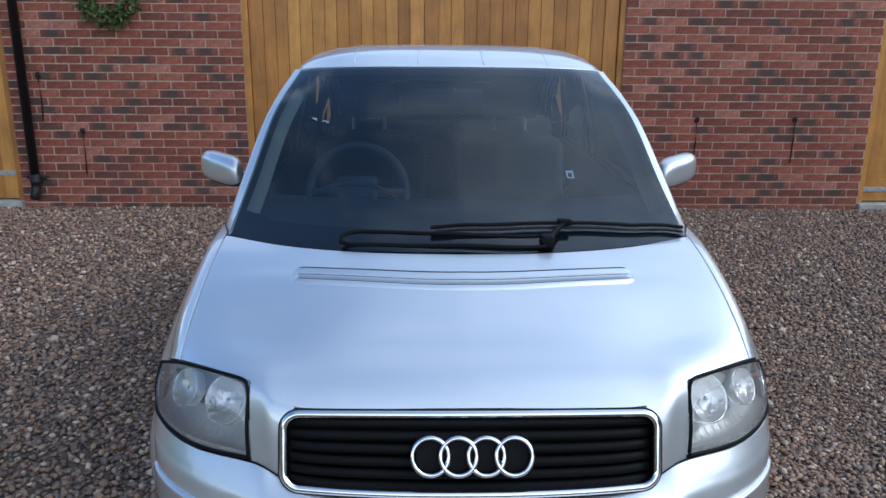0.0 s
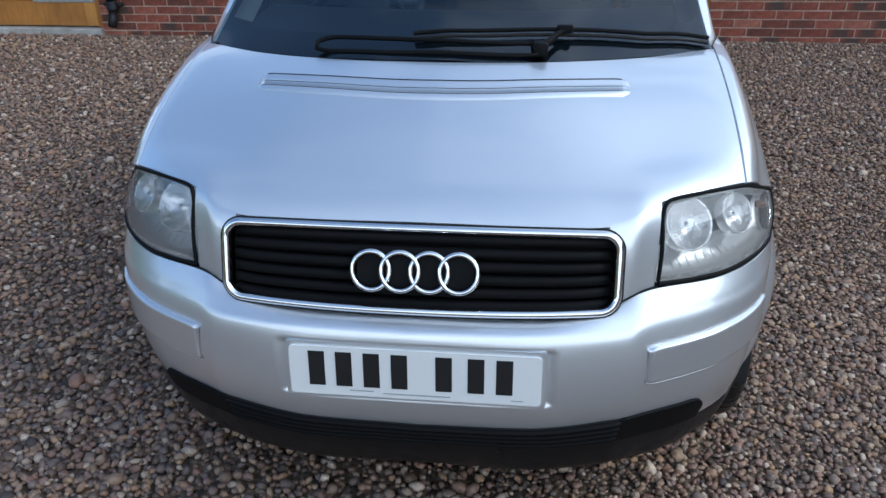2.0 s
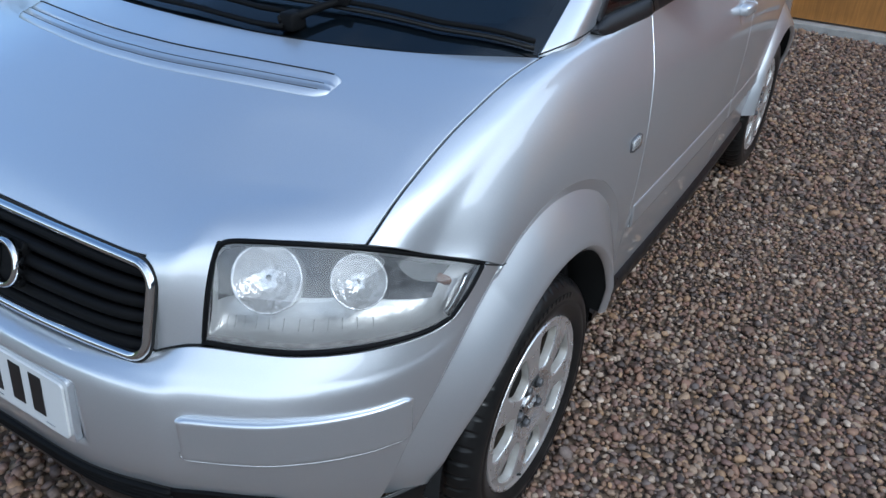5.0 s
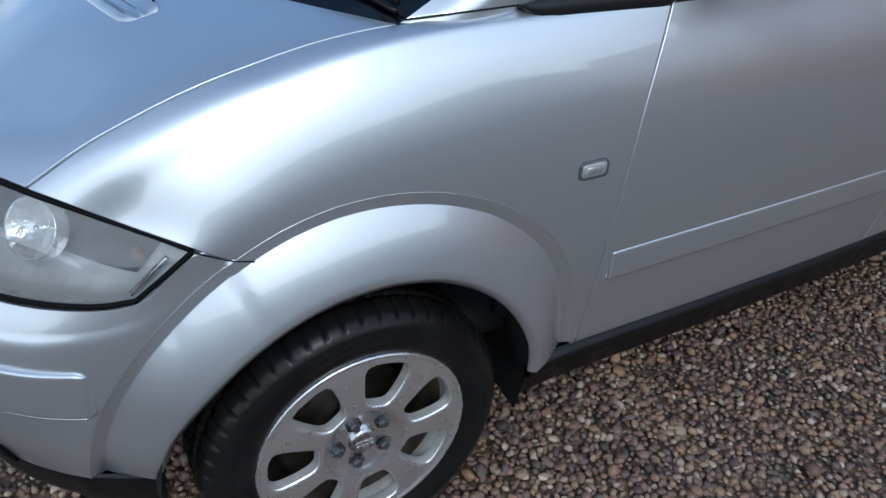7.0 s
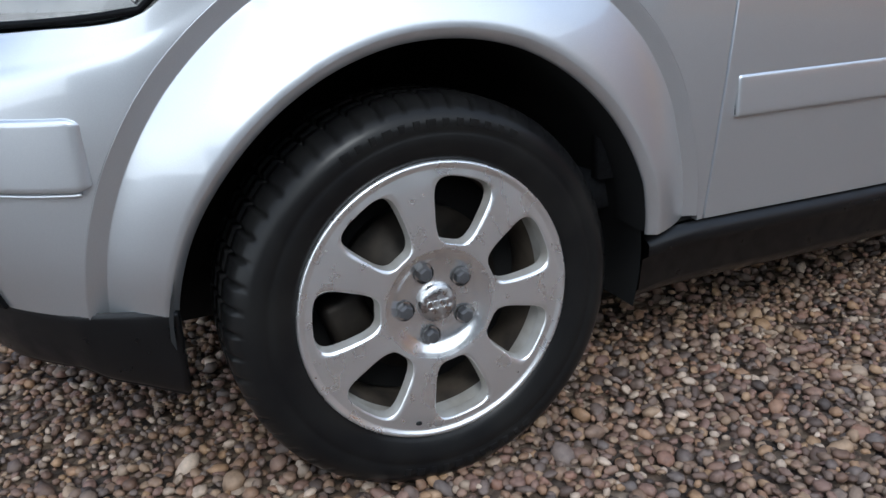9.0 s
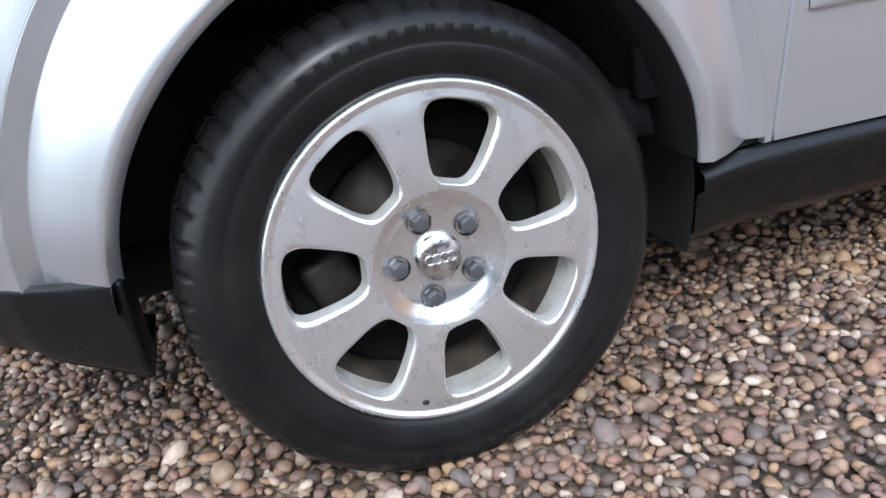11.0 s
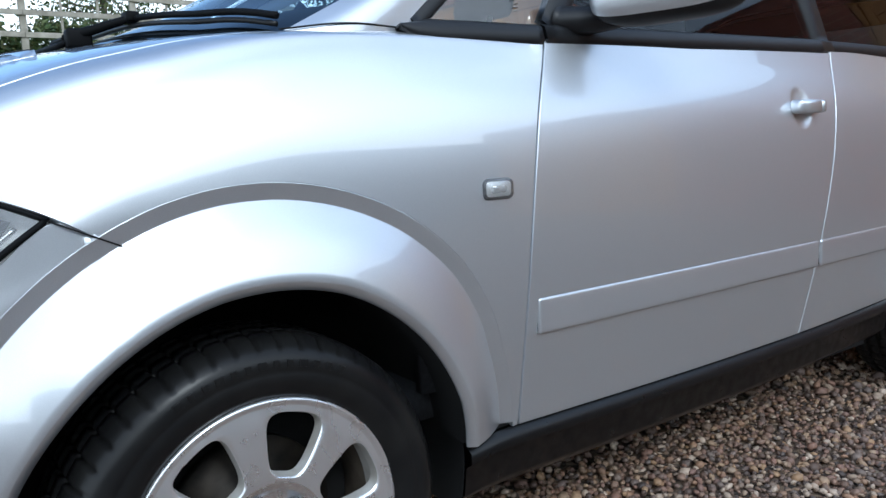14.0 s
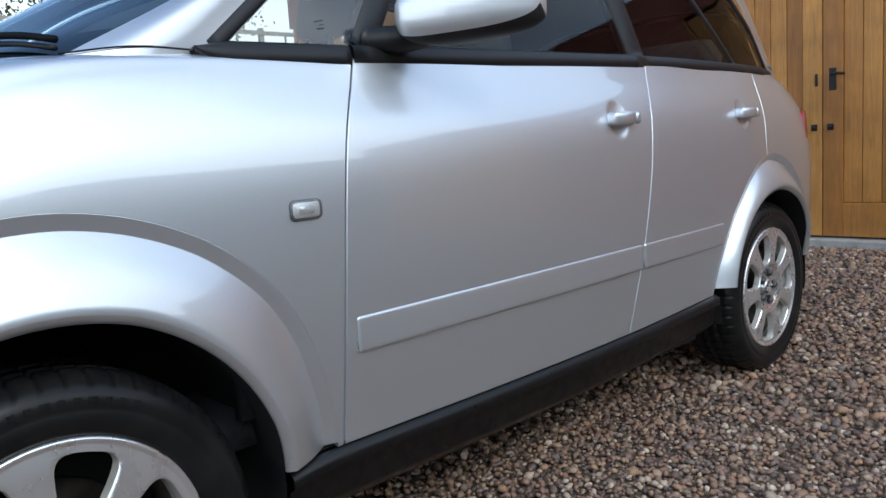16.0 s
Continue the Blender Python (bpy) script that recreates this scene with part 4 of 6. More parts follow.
def build_grille():
    back = np.array([[grille_point(x, t, -0.030) for x in np.linspace(-.40, .40, 21)] for t in np.linspace(0.02, .98, 6)])
    g = part("radiator_grille", sheet(back, (0, -5, .7), 0), DARK, car, "black slatted grille in a chrome frame")
    P = []
    outline = rounded_rect(0.808, 0.162, 0.034, 10)
    for (x, t), (x2, t2) in zip(outline, outline[1:] + outline[:1]):
        steps = max(1, int(math.hypot(x2 - x, t2 - t) / .02))       # long sides follow the curved face
        for j in range(steps):
            f = j / steps
            P.append(grille_point(x + (x2 - x) * f, 0.5 + (t + (t2 - t) * f) / 0.170, 0.011))
    P = np.array(P)
    n = len(P)
    C = P.mean(0)
    tang = np.roll(P, -1, 0) - np.roll(P, 1, 0)
    tang /= np.linalg.norm(tang, axis=1, keepdims=True)
    N = np.tile([0, -.94, .34], (n, 1))
    A = np.cross(tang, N)
    A /= np.linalg.norm(A, axis=1, keepdims=True)
    for sd in (1, -1):
        k = [i for i in range(n) if P[i][0] * sd > .352 and P[i][2] > .745]
        k.sort(key=lambda i: sd * (P[i][0] - (P[i][2] - .745) * 3))
        sunk = .012 * np.abs(np.linspace(-1, 1, len(k))) ** 3
        strip = np.array([[P[i] + A[i] * w * math.copysign(1, np.dot(A[i], P[i] - C)) - N[i] * (dn + h) for i, h in zip(k, sunk)] for w, dn in ((.002, .009), (.008, .007), (.014, .010), (.018, .020))])
        part("frame_corner", sheet(strip, (0, -5, 2), 0), PAINT, g)
    part("chrome_frame", sweep(P, A, N, [(-.0088, -.016), (-.0088, -.001), (-.0066, .0035), (-.0025, .0062), (.0025, .0062), (.0066, .0035), (.0088, -.001), (.0088, -.016)], True), CHROME, g, "chrome surround")
    outward = A * np.sign(np.sum(A * (P - C), axis=1, keepdims=True))
    part("frame_joint", tube(P + outward * .0092 - N * .0045, .0030, 8, True), DARK, g)

    def belly(x, t):
        """The slats swell forward in the middle and run back into the frame at their ends."""
        return .021 * math.sin(math.pi * t) * (1 - (abs(x) / .392) ** 8) - .012 * (abs(x) / .392) ** 16
    xs = np.concatenate([np.linspace(-.392, -.34, 9), np.linspace(-.32, .32, 25), np.linspace(.34, .392, 9)])
    for k in range(6):
        t = 0.12 + 0.150 * k
        c = np.array([grille_point(x, t, 0.002 + belly(x, t)) for x in xs])
        across, up = np.tile([0, .36, .933], (43, 1)), np.tile([0, -.933, .36], (43, 1))
        part("slat", sweep(c, across, up, [(-.0095, -.020), (-.0095, -.004), (-.007, -.0008), (.002, .0012), (.0075, -.0015), (.0098, -.008), (.0098, -.020)]), BLACKPLASTIC, g)
    # four chrome rings on a black boss
    boss = np.array([[grille_point(x, t, 0.010 + belly(x, t)) for x in np.linspace(-.118, .118, 15)] for t in np.linspace(.29, .73, 9)])
    part("boss", sheet(boss, (0, -5, .7), 0.02), BLACKPLASTIC, g)
    for k in range(4):
        cx = -0.0885 + 0.059 * k
        a = np.linspace(0, 2 * math.pi, 49)[:-1]
        P = np.array([grille_point(cx + .0385 * math.cos(w), .505 + .0385 * math.sin(w) / .174, .040 + .001 * (k % 2)) for w in a])
        up = np.tile([0, -.94, .34], (48, 1))
        out = P - P.mean(0)
        out /= np.linalg.norm(out, axis=1, keepdims=True)
        part("ring", sweep(P, out, up, [(-.0048, -.011), (-.0048, .002), (-.0028, .0046), (.0022, .0046), (.0048, .001), (.0048, -.011)], True), CHROME, g)
    return g


grille = build_grille()


def build_plate():
    tilt = Matrix.Translation((0, -.0065, .530)) @ pose(0, 0, 0, -5.0).to_4x4()
    def slab(w, h, r, y0, y1):
        pts = rounded_rect(w, h, r, 5)
        n = len(pts)
        V = [(x, y0, z) for x, z in pts] + [(x, y1, z) for x, z in pts]
        F = [tuple(range(n)), tuple(range(2 * n - 1, n - 1, -1))] + [(i, (i + 1) % n, n + (i + 1) % n, n + i) for i in range(n)]
        return xform((V, F), tilt)
    p = part("number_plate", slab(.542, .130, .010, .001, .014), PAINT, car, "white front number plate with black characters", smooth=False)
    part("plate_face", slab(.522, .113, .010, -.004, .0005), PLATEW, p, smooth=False)
    xs = [-.203, -.146, -.088, -.030, .062, .128, .186]
    for x in xs:
        b = box(x - .017, x + .017, -.0052, -.0035, -.034, .046, .0004)
        part("character_bar", xform(b, tilt), INK, p, smooth=False)
    part("small_print_bar", xform(box(-.065, .075, -.0050, -.0038, -.0475, -.0455), tilt), GREYINK, p, smooth=False)
    part("small_print_bar", xform(box(-.135, -.085, -.0050, -.0038, -.044, -.042), tilt), GREYINK, p, smooth=False)
    part("small_print_bar", xform(box(.20, .225, -.0050, -.0038, -.047, -.0455), tilt), GREYINK, p, smooth=False)


build_plate()


# ---- headlamps ----
def build_lamp(s):
    top = np.array([(.488, .152, .828), (.491, .162, .849), (.503, .174, .8605), (.55, .200, .8630), (.62, .244, .8600), (.676, .291, .850), (.72, .362, .820), (.757, .425, .793), (.784, .470, .772)])
    bot = np.array([(.487, .114, .702), (.50, .120, .701), (.53, .133, .699), (.575, .155, .697), (.63, .188, .696), (.68, .232, .697), (.725, .285, .698), (.758, .338, .701), (.774, .384, .706)])
    n = 41
    T, B = catmull(top, np.linspace(0, 8, n)), catmull(bot, np.linspace(0, 8, n))
    b = np.linspace(0, 1, 21)
    G = B[None] + (T - B)[None] * b[:, None, None]
    a = np.linspace(0, 1, n)
    bulge = (np.sin(np.pi * b) ** 1.1)[:, None] * (0.35 + 0.65 * np.sin(np.pi * a) ** .6)[None]
    N = normals(G)
    if np.dot(N[10, 20], (0.6, -1, 0.5)) < 0:
        N = -N
    G = G + N * (0.014 * bulge)[..., None]

    deep = G - N * (0.006 + 0.078 * (np.sin(np.pi * b) ** .45)[:, None] * (np.sin(np.pi * np.clip(a, 0.02, .98)) ** .4)[None])[..., None]
    d = sheet(deep, (2, -3, 1.5), 0)
    lamp = part("headlamp", d if s > 0 else flip(d), LAMPSILVER, car, "hazy headlamp with two round reflectors in silver housing")

    def put(name, d, m, label=""):
        return part(name, d if s > 0 else flip(d), m, lamp, label)
    glassp = put("lens", sheet(G, (2, -3, 1.5), 0), LAMPGLASS, "clear lamp lens")
    glassp.visible_shadow = False
    rim = np.concatenate([G[0], G[1:, -1], G[-1, -2::-1], G[-2:0:-1, 0]])
    put("gasket", tube(rim, 0.0043, 8, True), BLACKPLASTIC, "black rubber gasket")
    put("chrome_strip", tube((G - N * .008)[3:17, -3], .0042, 8), CHROME, "chrome strip at the outer edge")
    fwd = np.array([0.42, -0.86, 0.28])
    fwd /= np.linalg.norm(fwd)
    # dark bezel round the reflectors, above the milky lower part
    blk = deep[8:19, 3:37] + N[8:19, 3:37] * 0.004
    put("outer_bezel", sheet(blk, (2, -3, 1.5), 0), LAMPDARK, "grey inner bezel")
    for av, bv, r, deepness in ((0.37, .64, .055, .030), (0.615, .65, .044, .025)):
        i, j = round(bv * 20), round(av * (n - 1))
        c = G[i, j] - N[i, j] * 0.026
        ax = N[i, j] * 0.50 + fwd * 0.42 + np.array([0, 0, .22])
        ax /= np.linalg.norm(ax)
        q = Vector((1, 0, 0)).rotation_difference(Vector(ax)).to_matrix()

        def turned(prof, k, shift=0.0):
            V, F = lathe(prof, k)
            return [tuple(q @ (Vector(p) + Vector((shift, 0, 0))) + Vector(c)) for p in V], F
        bowl = put("reflector", turned([(0.0001, -deepness), (r * .25, -deepness * .93), (r * .5, -deepness * .74), (r * .75, -deepness * .42), (r * .93, -deepness * .1), (r, 0), (r * 1.03, -.002), (r * 1.03, -deepness)], 44), REFLECTOR, "bright round reflector")
        part("bulb_cap", (lambda d: d if s > 0 else flip(d))(turned([(0.0001, .002), (r * .10, .000), (r * .14, -.006), (r * .14, -deepness)], 16, -.010)), CHROME, bowl)
    # fine ribs along the foot of the housing
    for k in range(13):
        j = 4 + 2 * k
        w = [deep[i, j] + (deep[i, j + 1] - deep[i, j]) * .4 + N[i, j] * .0002 for i in (2, 3, 4)]
        put("rib", tube(w, .0009, 5), LAMPSILVER)
    # pale moulded edge along the inner side and the foot of the lens
    put("lens_edge", sheet((G - N * .004)[1:17, 1:4], (2, -3, 1.5), 0), CLEARLENS, "pale moulded lens edge")
    foot = (G - N * .003)[1:3, 2:-1]
    put("lens_foot", sheet(foot - np.array([0, 0, .002]), (2, -3, 1.5), 0), CLEARLENS)
    c = G[14, 35] - N[14, 35] * 0.018
    V, F = lathe([(0.0001, .012), (.006, .010), (.0085, .004), (.0085, -.012)], 12)
    put("indicator_bulb", ([(p[0] + c[0], p[1] + c[1], p[2] + c[2]) for p in V], F), AMBER, "amber indicator bulb")


for s in (1, -1):
    build_lamp(s)


# ---- bonnet vent ----
def on_bonnet(x, y):
    """The place of the bonnet over (x, y), by Newton's steps."""
    u, v = np.full(np.shape(x), 1.8), np.clip(np.abs(x) / 0.24, 0, 2.9)
    for _ in range(14):
        p = BODY(u, v)
        e = 1e-3
        pu, pv = (BODY(u + e, v) - p) / e, (BODY(u, v + e) - p) / e
        rx, ry = np.abs(x) - p[..., 0], y - p[..., 1]
        det = pu[..., 0] * pv[..., 1] - pu[..., 1] * pv[..., 0]
        det = np.where(np.abs(det) < 1e-9, 1e-9, det)
        u = np.clip(u + (rx * pv[..., 1] - ry * pv[..., 0]) / det, 0, 3)
        v = np.clip(v + (pu[..., 0] * ry - pu[..., 1] * rx) / det, 0, 3)
    p = BODY(u, v)
    p[..., 0] = x
    return p


def build_vent():
    xs = np.concatenate([[-.442, -.439, -.433], np.linspace(-.425, .425, 61), [.433, .439, .442]])
    # offsets across the vent (along y) and heights of the pressed ribs
    prof = [(-.035, .0003), (-.032, .0024), (-.0225, .0042), (-.0195, .0042), (-.0185, .0018), (-.0035, .0046), (-.0005, .0046), (.0005, .0018), (.012, .0038), (.026, .0056), (.0310, .0056), (.0325, .0003)]
    G = []
    for dy, h in prof:
        edge = np.clip((0.442 - np.abs(xs)) / 0.020, 0, 1) ** .5
        y = 0.447 + 0.062 * (np.abs(xs) / 0.437) ** 2 + dy * (0.55 + 0.45 * edge)
        p = on_bonnet(xs, y)
        p[:, 2] += 1.5 * h * edge + 0.0006
        p[:, 1] -= h * 0.3 * edge
        G.append(p)
    vent = part("bonnet_vent", sheet(np.array(G), (0, 0, 5), 0.004), PAINT, car, "pressed ribbed vent panel across the bonnet")
    # dark joints behind each louvre
    for dy, w, lift in ((.0290, .0036, .0092), (-.002, .0007, .0074), (-.021, .0007, .0068)):
        q = xs[3:-3] if dy < .03 else xs
        edge = 0.55 + 0.45 * np.clip((0.442 - np.abs(q)) / 0.020, 0, 1) ** .5
        c = on_bonnet(q, 0.447 + 0.062 * (np.abs(q) / 0.437) ** 2 + dy * edge)
        c[:, 2] += lift * np.clip((0.442 - np.abs(q)) / 0.020, 0, 1) ** .5 + .0008
        c[:, 1] -= lift * .3
        part("joint", ribbon(c, np.tile([0, 1.0, 0], (len(q), 1)), np.tile([0, 0, 1.0], (len(q), 1)), w, 0.003), DARK, vent)


build_vent()


# ---- glasshouse ----
SCREEN_NET = Net([
    [(0, .590, 1.030), (.3, .630, 1.028), (.55, .735, 1.022), (.683, .835, 1.019)],
    [(0, .86, 1.135), (.3, .89, 1.133), (.53, .98, 1.128), (.664, 1.065, 1.140)],
    [(0, 1.22, 1.320), (.3, 1.24, 1.317), (.50, 1.30, 1.312), (.632, 1.37, 1.325)],
    [(0, 1.60, 1.478), (.27, 1.61, 1.476), (.46, 1.65, 1.470), (.585, 1.72, 1.458)],
])
ROOF = Net([
    [(0, 1.605, 1.481), (.27, 1.615, 1.479), (.46, 1.655, 1.473), (.585, 1.725, 1.461), (.612, 1.75, 1.444)],
    [(0, 1.80, 1.528), (.27, 1.81, 1.525), (.45, 1.83, 1.516), (.57, 1.87, 1.492), (.603, 1.89, 1.462)],
    [(0, 2.10, 1.552), (.27, 2.10, 1.549), (.45, 2.12, 1.538), (.565, 2.15, 1.510), (.600, 2.17, 1.470)],
    [(0, 2.60, 1.530), (.27, 2.60, 1.527), (.44, 2.60, 1.515), (.545, 2.62, 1.482), (.585, 2.64, 1.432)],
    [(0, 3.08, 1.465), (.26, 3.08, 1.460), (.42, 3.08, 1.445), (.535, 3.08, 1.40), (.595, 3.08, 1.315)],
    [(0, 3.52, 1.33), (.24, 3.52, 1.325), (.40, 3.50, 1.305), (.53, 3.46, 1.22), (.625, 3.42, 1.05)],
])


def belt(y):
    return np.interp(y, [.83, 1.05, 1.305, 1.75, 2.3, 2.66, 3.0, 3.2, 3.45], [.692, .708, .721, .726, .722, .710, .694, .672, .616])


def side_glass(y, z):
    """Place on the side of the glasshouse."""
    y, z = np.asarray(y, float), np.asarray(z, float)
    k = np.clip((z - 1.035) / 0.42, -.2, 1.2)
    return np.stack([belt(y) - 0.004 - 0.085 * k - 0.035 * k * k, y, z], -1)


def top_line(y):
    return np.interp(y, [1.05, 1.2, 1.4, 1.6, 1.75, 2.0, 2.3, 2.6, 2.8, 2.95, 3.10, 3.22, 3.34],
                     [1.035, 1.16, 1.295, 1.385, 1.425, 1.452, 1.455, 1.425, 1.395, 1.355, 1.285, 1.18, 1.04])


def bar(pts, width, thick=0.012, lift=0.003):
    """A trim bar on the side of the glasshouse along (y, z) points."""
    yz = np.asarray(pts, float)
    C = side_glass(yz[:, 0], yz[:, 1])
    t = np.gradient(C, axis=0)
    t /= np.linalg.norm(t, axis=1, keepdims=True)
    N = np.tile([0.955, 0, 0.297], (len(C), 1))
    A = np.cross(N, t)
    A /= np.linalg.norm(A, axis=1, keepdims=True)
    return ribbon(C + N * lift, A, N, width, thick)


def pane(yl, yr, z0=1.045, n=13, m=13):
    """A side window between two leaning lines y = f(z)."""
    G = []
    for a in np.linspace(0, 1, n):
        row = []
        # the top follows the roof line: find where the leaning line meets it
        zt = 1.46
        for _ in range(30):
            y = yl(zt) + (yr(zt) - yl(zt)) * a
            zt = 0.5 * zt + 0.5 * min(1.46, float(top_line(y)))
        zt = max(zt, z0 + 0.004)
        for z in np.linspace(z0, zt, m):
            row.append(side_glass(yl(z) + (yr(z) - yl(z)) * a, z))
        G.append(row)
    return sheet(np.array(G), (4, 2, 1.2), 0)


def build_glasshouse():
    half = SCREEN_NET(np.linspace(0, 3, 41)[:, None], np.linspace(0, 3, 31)[None, :])
    full = np.concatenate([half[:, :0:-1] * [-1, 1, 1], half], 1)
    ws = part("windscreen", sheet(full, (0, -3, 4), 0), SCREEN, car, "dark tinted windscreen glass")
    ws.visible_shadow = False
    # black band painted round the screen, just under the glass
    nu, nv = full.shape[:2]
    U, V = np.meshgrid(np.linspace(0, 3, nu), np.abs(np.linspace(-3, 3, nv)), indexing="ij")
    mid = np.minimum(1.0, 0.36 + 0.16 * (V / 3) ** 2)
    band = (U < mid) | (U > 2.90) | (V > 2.86)
    keep = band[:-1, :-1] | band[1:, 1:]
    part("screen_band", sheet(full + [0, 0.003, -0.006], (0, -3, 4), 0, keep), TRIM, ws)
    half = ROOF(np.linspace(0, 5, 61)[:, None], np.linspace(0, 4, 33)[None, :])
    full = np.concatenate([half[:, :0:-1] * [-1, 1, 1], half], 1)
    roof = part("roof", sheet(full, (0, 2, 6), 0.02), PAINT, car)
    part("headlining", sheet(full[2:-2, 3:-3] + [0, 0.0, -0.03], (0, 2, -6), 0), LINING, car)
    for x in (-.375, -.125, .125, .375):
        u = np.linspace(0.12, 3.4, 30)
        c = ROOF(u, u * 0 + abs(x) / .135 * 0.5 + (0.02 if abs(x) < .2 else .16))
        c[:, 0] = x
        part("roof_rib", ribbon(c + [0, 0, .0018], np.tile([1.0, 0, 0], (30, 1)), np.tile([0, 0, 1.0], (30, 1)), 0.006, 0.006), PAINT, roof)
    # tail closing: rear screen and hatch
    e = ROOF(5.0, np.linspace(0, 4, 33)) * [.92, 1, 1]
    b = BODY(np.interp(np.linspace(0, 1, 33), [0, 1], [10, 9.2]), 3.0)
    b[:, 0] = np.linspace(0, .53, 33)
    b[:, 1] = 3.76 - .28 * np.linspace(0, 1, 33) ** 2
    b[:, 2] = 1.0
    G = np.array([e * (1 - t) + b * t for t in np.linspace(0, 1, 9)])
    d = sheet(G, (0, 8, 1), 0)
    part("rear_screen", merge(d, flip(d)), TRIM, car)
    h = np.array([[(x, 3.72 + 0.05 * math.sin(t * 3.1) - .35 * (abs(x) / .75) ** 3, 1.0 - .72 * t) for x in np.linspace(-.62, .62, 21)] for t in np.linspace(0, 1, 9)])
    part("tailgate", sheet(h, (0, 8, 1), 0), PAINT, car)
    zl = lambda z: 1.335 + 0.70 * (z - 1.03)
    for s in (1, -1):
        def put(name, d, m, parent=car, label=""):
            return part(name, d if s > 0 else flip(d), m, parent, label)
        # windscreen pillar: from the glass edge to the window trim
        edge = SCREEN_NET(np.linspace(0.0, 3, 40), 3.0 + np.zeros(40))
        zz = np.linspace(1.028, 1.445, 40)
        yy = np.interp(zz, [1.028, 1.035, 1.16, 1.295, 1.385, 1.425, 1.446], [1.045, 1.055, 1.2, 1.4, 1.6, 1.75, 1.80])
        inner = side_glass(yy, zz)
        mid = (edge + inner) / 2 + np.array([0.018, -0.006, 0.006])
        G = catmull(np.stack([edge, mid, inner]).reshape(3, -1), np.linspace(0, 2, 11)).reshape(11, 40, 3)
        G = np.concatenate([G[:, :1] + [0, -.006, -.028], G], 1)
        put("windscreen_pillar", sheet(G, (3, 0, 2), 0.012), PAINT)
        foot = G[:, 1] + [0.0005, -.0022, .0045]
        put("pillar_joint", tube(foot, .0016, 6), DARK)
        uj = np.linspace(2.96, 4.05, 30)
        jl = BODY(uj, uj * 0 + 3.02)
        put("scuttle_joint", sheet(np.stack([jl + [0, 0, -.004], jl + [-.03, 0, .004], jl + [-.07, 0, .006]]), (0, 1, 4), 0), DARK)
        # cant rail over the windows
        y = np.linspace(1.78, 3.33, 50)
        lo = side_glass(y, top_line(y) + 0.004)
        uu = np.interp(y, [1.75, 1.89, 2.17, 2.64, 3.05, 3.34], [0, 1, 2, 3, 4, 5])
        hi = ROOF(uu, uu * 0 + 3.97)
        G = np.stack([lo, (lo + hi) / 2 + [.006, 0, .0], hi])
        put("cant_rail", sheet(G, (3, 2, 2), 0), PAINT)
        # rear quarter above the belt
        G = np.array([[side_glass(y, z) for y in np.linspace(3.352 - .72 * (z - 1.03), 3.46 - .62 * (z - 1.03), 9)] for z in np.linspace(1.02, 1.30, 9)])
        put("rear_pillar", sheet(G, (3, 3, 1), 0), PAINT)
        # windows
        wins = [("quarter_window", lambda z: 1.055 + (z - 1.035) * 1.5, zl), ("front_door_window", lambda z: zl(z) + .05, lambda z: 2.292 - .34 * (z - 1.07)),
                ("rear_door_window", lambda z: 2.375 - .2 * (z - 1.07), lambda z: 2.945 - 1.0 * (z - 1.07)), ("rear_quarter_window", lambda z: 2.965 - 1.0 * (z - 1.07), lambda z: 3.345 - .9 * (z - 1.035))]
        for name, l, r in wins:
            w = put(name, pane(l, r), QUARTERGLASS if name == "quarter_window" else SIDEGLASS, car, "tinted side window glass")
            w.visible_shadow = False
            if name == "quarter_window":
                for dy, dz, hw in ((0, 0, .008), (.004, .007, .005), (-.005, .013, .006), (.005, .015, .004)):
                    e = side_glass(np.array([1.288 + dy - hw, 1.288 + dy + hw]), np.array([1.078 + dz, 1.078 + dz + .002])) + [.0012, 0, 0]
                    part("etched_mark", (lambda d: d if s > 0 else flip(d))(tube(e, .0009, 5)), NUT, w)
        # black trims: belt, outline, dividers
        y = np.concatenate([[1.028, 1.034, 1.042, 1.052, 1.064, 1.078], np.linspace(1.095, 1.330, 18)])
        wid = np.interp(y, [1.028, 1.042, 1.064, 1.095, 1.33], [.004, .016, .032, .044, .042])
        put("belt_trim", bar(np.stack([y, 1.046 - wid / 2 - .014 * np.clip(1 - (y - 1.03) / .06, 0, 1)], 1), wid, 0.026, .021), TRIM)
        y = np.linspace(1.338, 2.335, 30)
        put("belt_trim", bar(np.stack([y, 1.027 + 0.010 * (y - 1.3)], 1), 0.040, 0.028, .020), TRIM)
        y = np.linspace(2.341, 3.335, 30)
        put("belt_trim", bar(np.stack([y, 1.038 - 0.014 * np.clip(y - 2.6, 0, 1)], 1), np.interp(y, [2.3, 3.2, 3.335], [.038, .034, .016]), 0.022, .017), TRIM)
        zt = np.linspace(1.04, 1.44, 40)
        put("window_trim", bar(np.stack([np.interp(zt, [1.035, 1.16, 1.295, 1.385, 1.425, 1.446], [1.062, 1.212, 1.412, 1.612, 1.76, 1.82]), zt], 1), 0.030, .014, .004), TRIM)
        y = np.linspace(1.76, 3.34, 60)
        put("window_trim", bar(np.stack([y, top_line(y) - .006], 1), 0.026, .014, .004), TRIM)
        z = np.linspace(1.045, 1.30, 20)
        put("quarter_divider", bar(np.stack([zl(z) + .025, z], 1), 0.062, .016, .003), TRIM)
        z = np.linspace(1.05, 1.455, 20)
        put("centre_pillar", bar(np.stack([2.334 - .27 * (z - 1.07), z], 1), 0.092, .02, .003), TRIM)
        z = np.linspace(1.05, 1.36, 20)
        put("rear_divider", bar(np.stack([2.955 - 1.0 * (z - 1.07), z], 1), 0.024, .014, .003), TRIM)
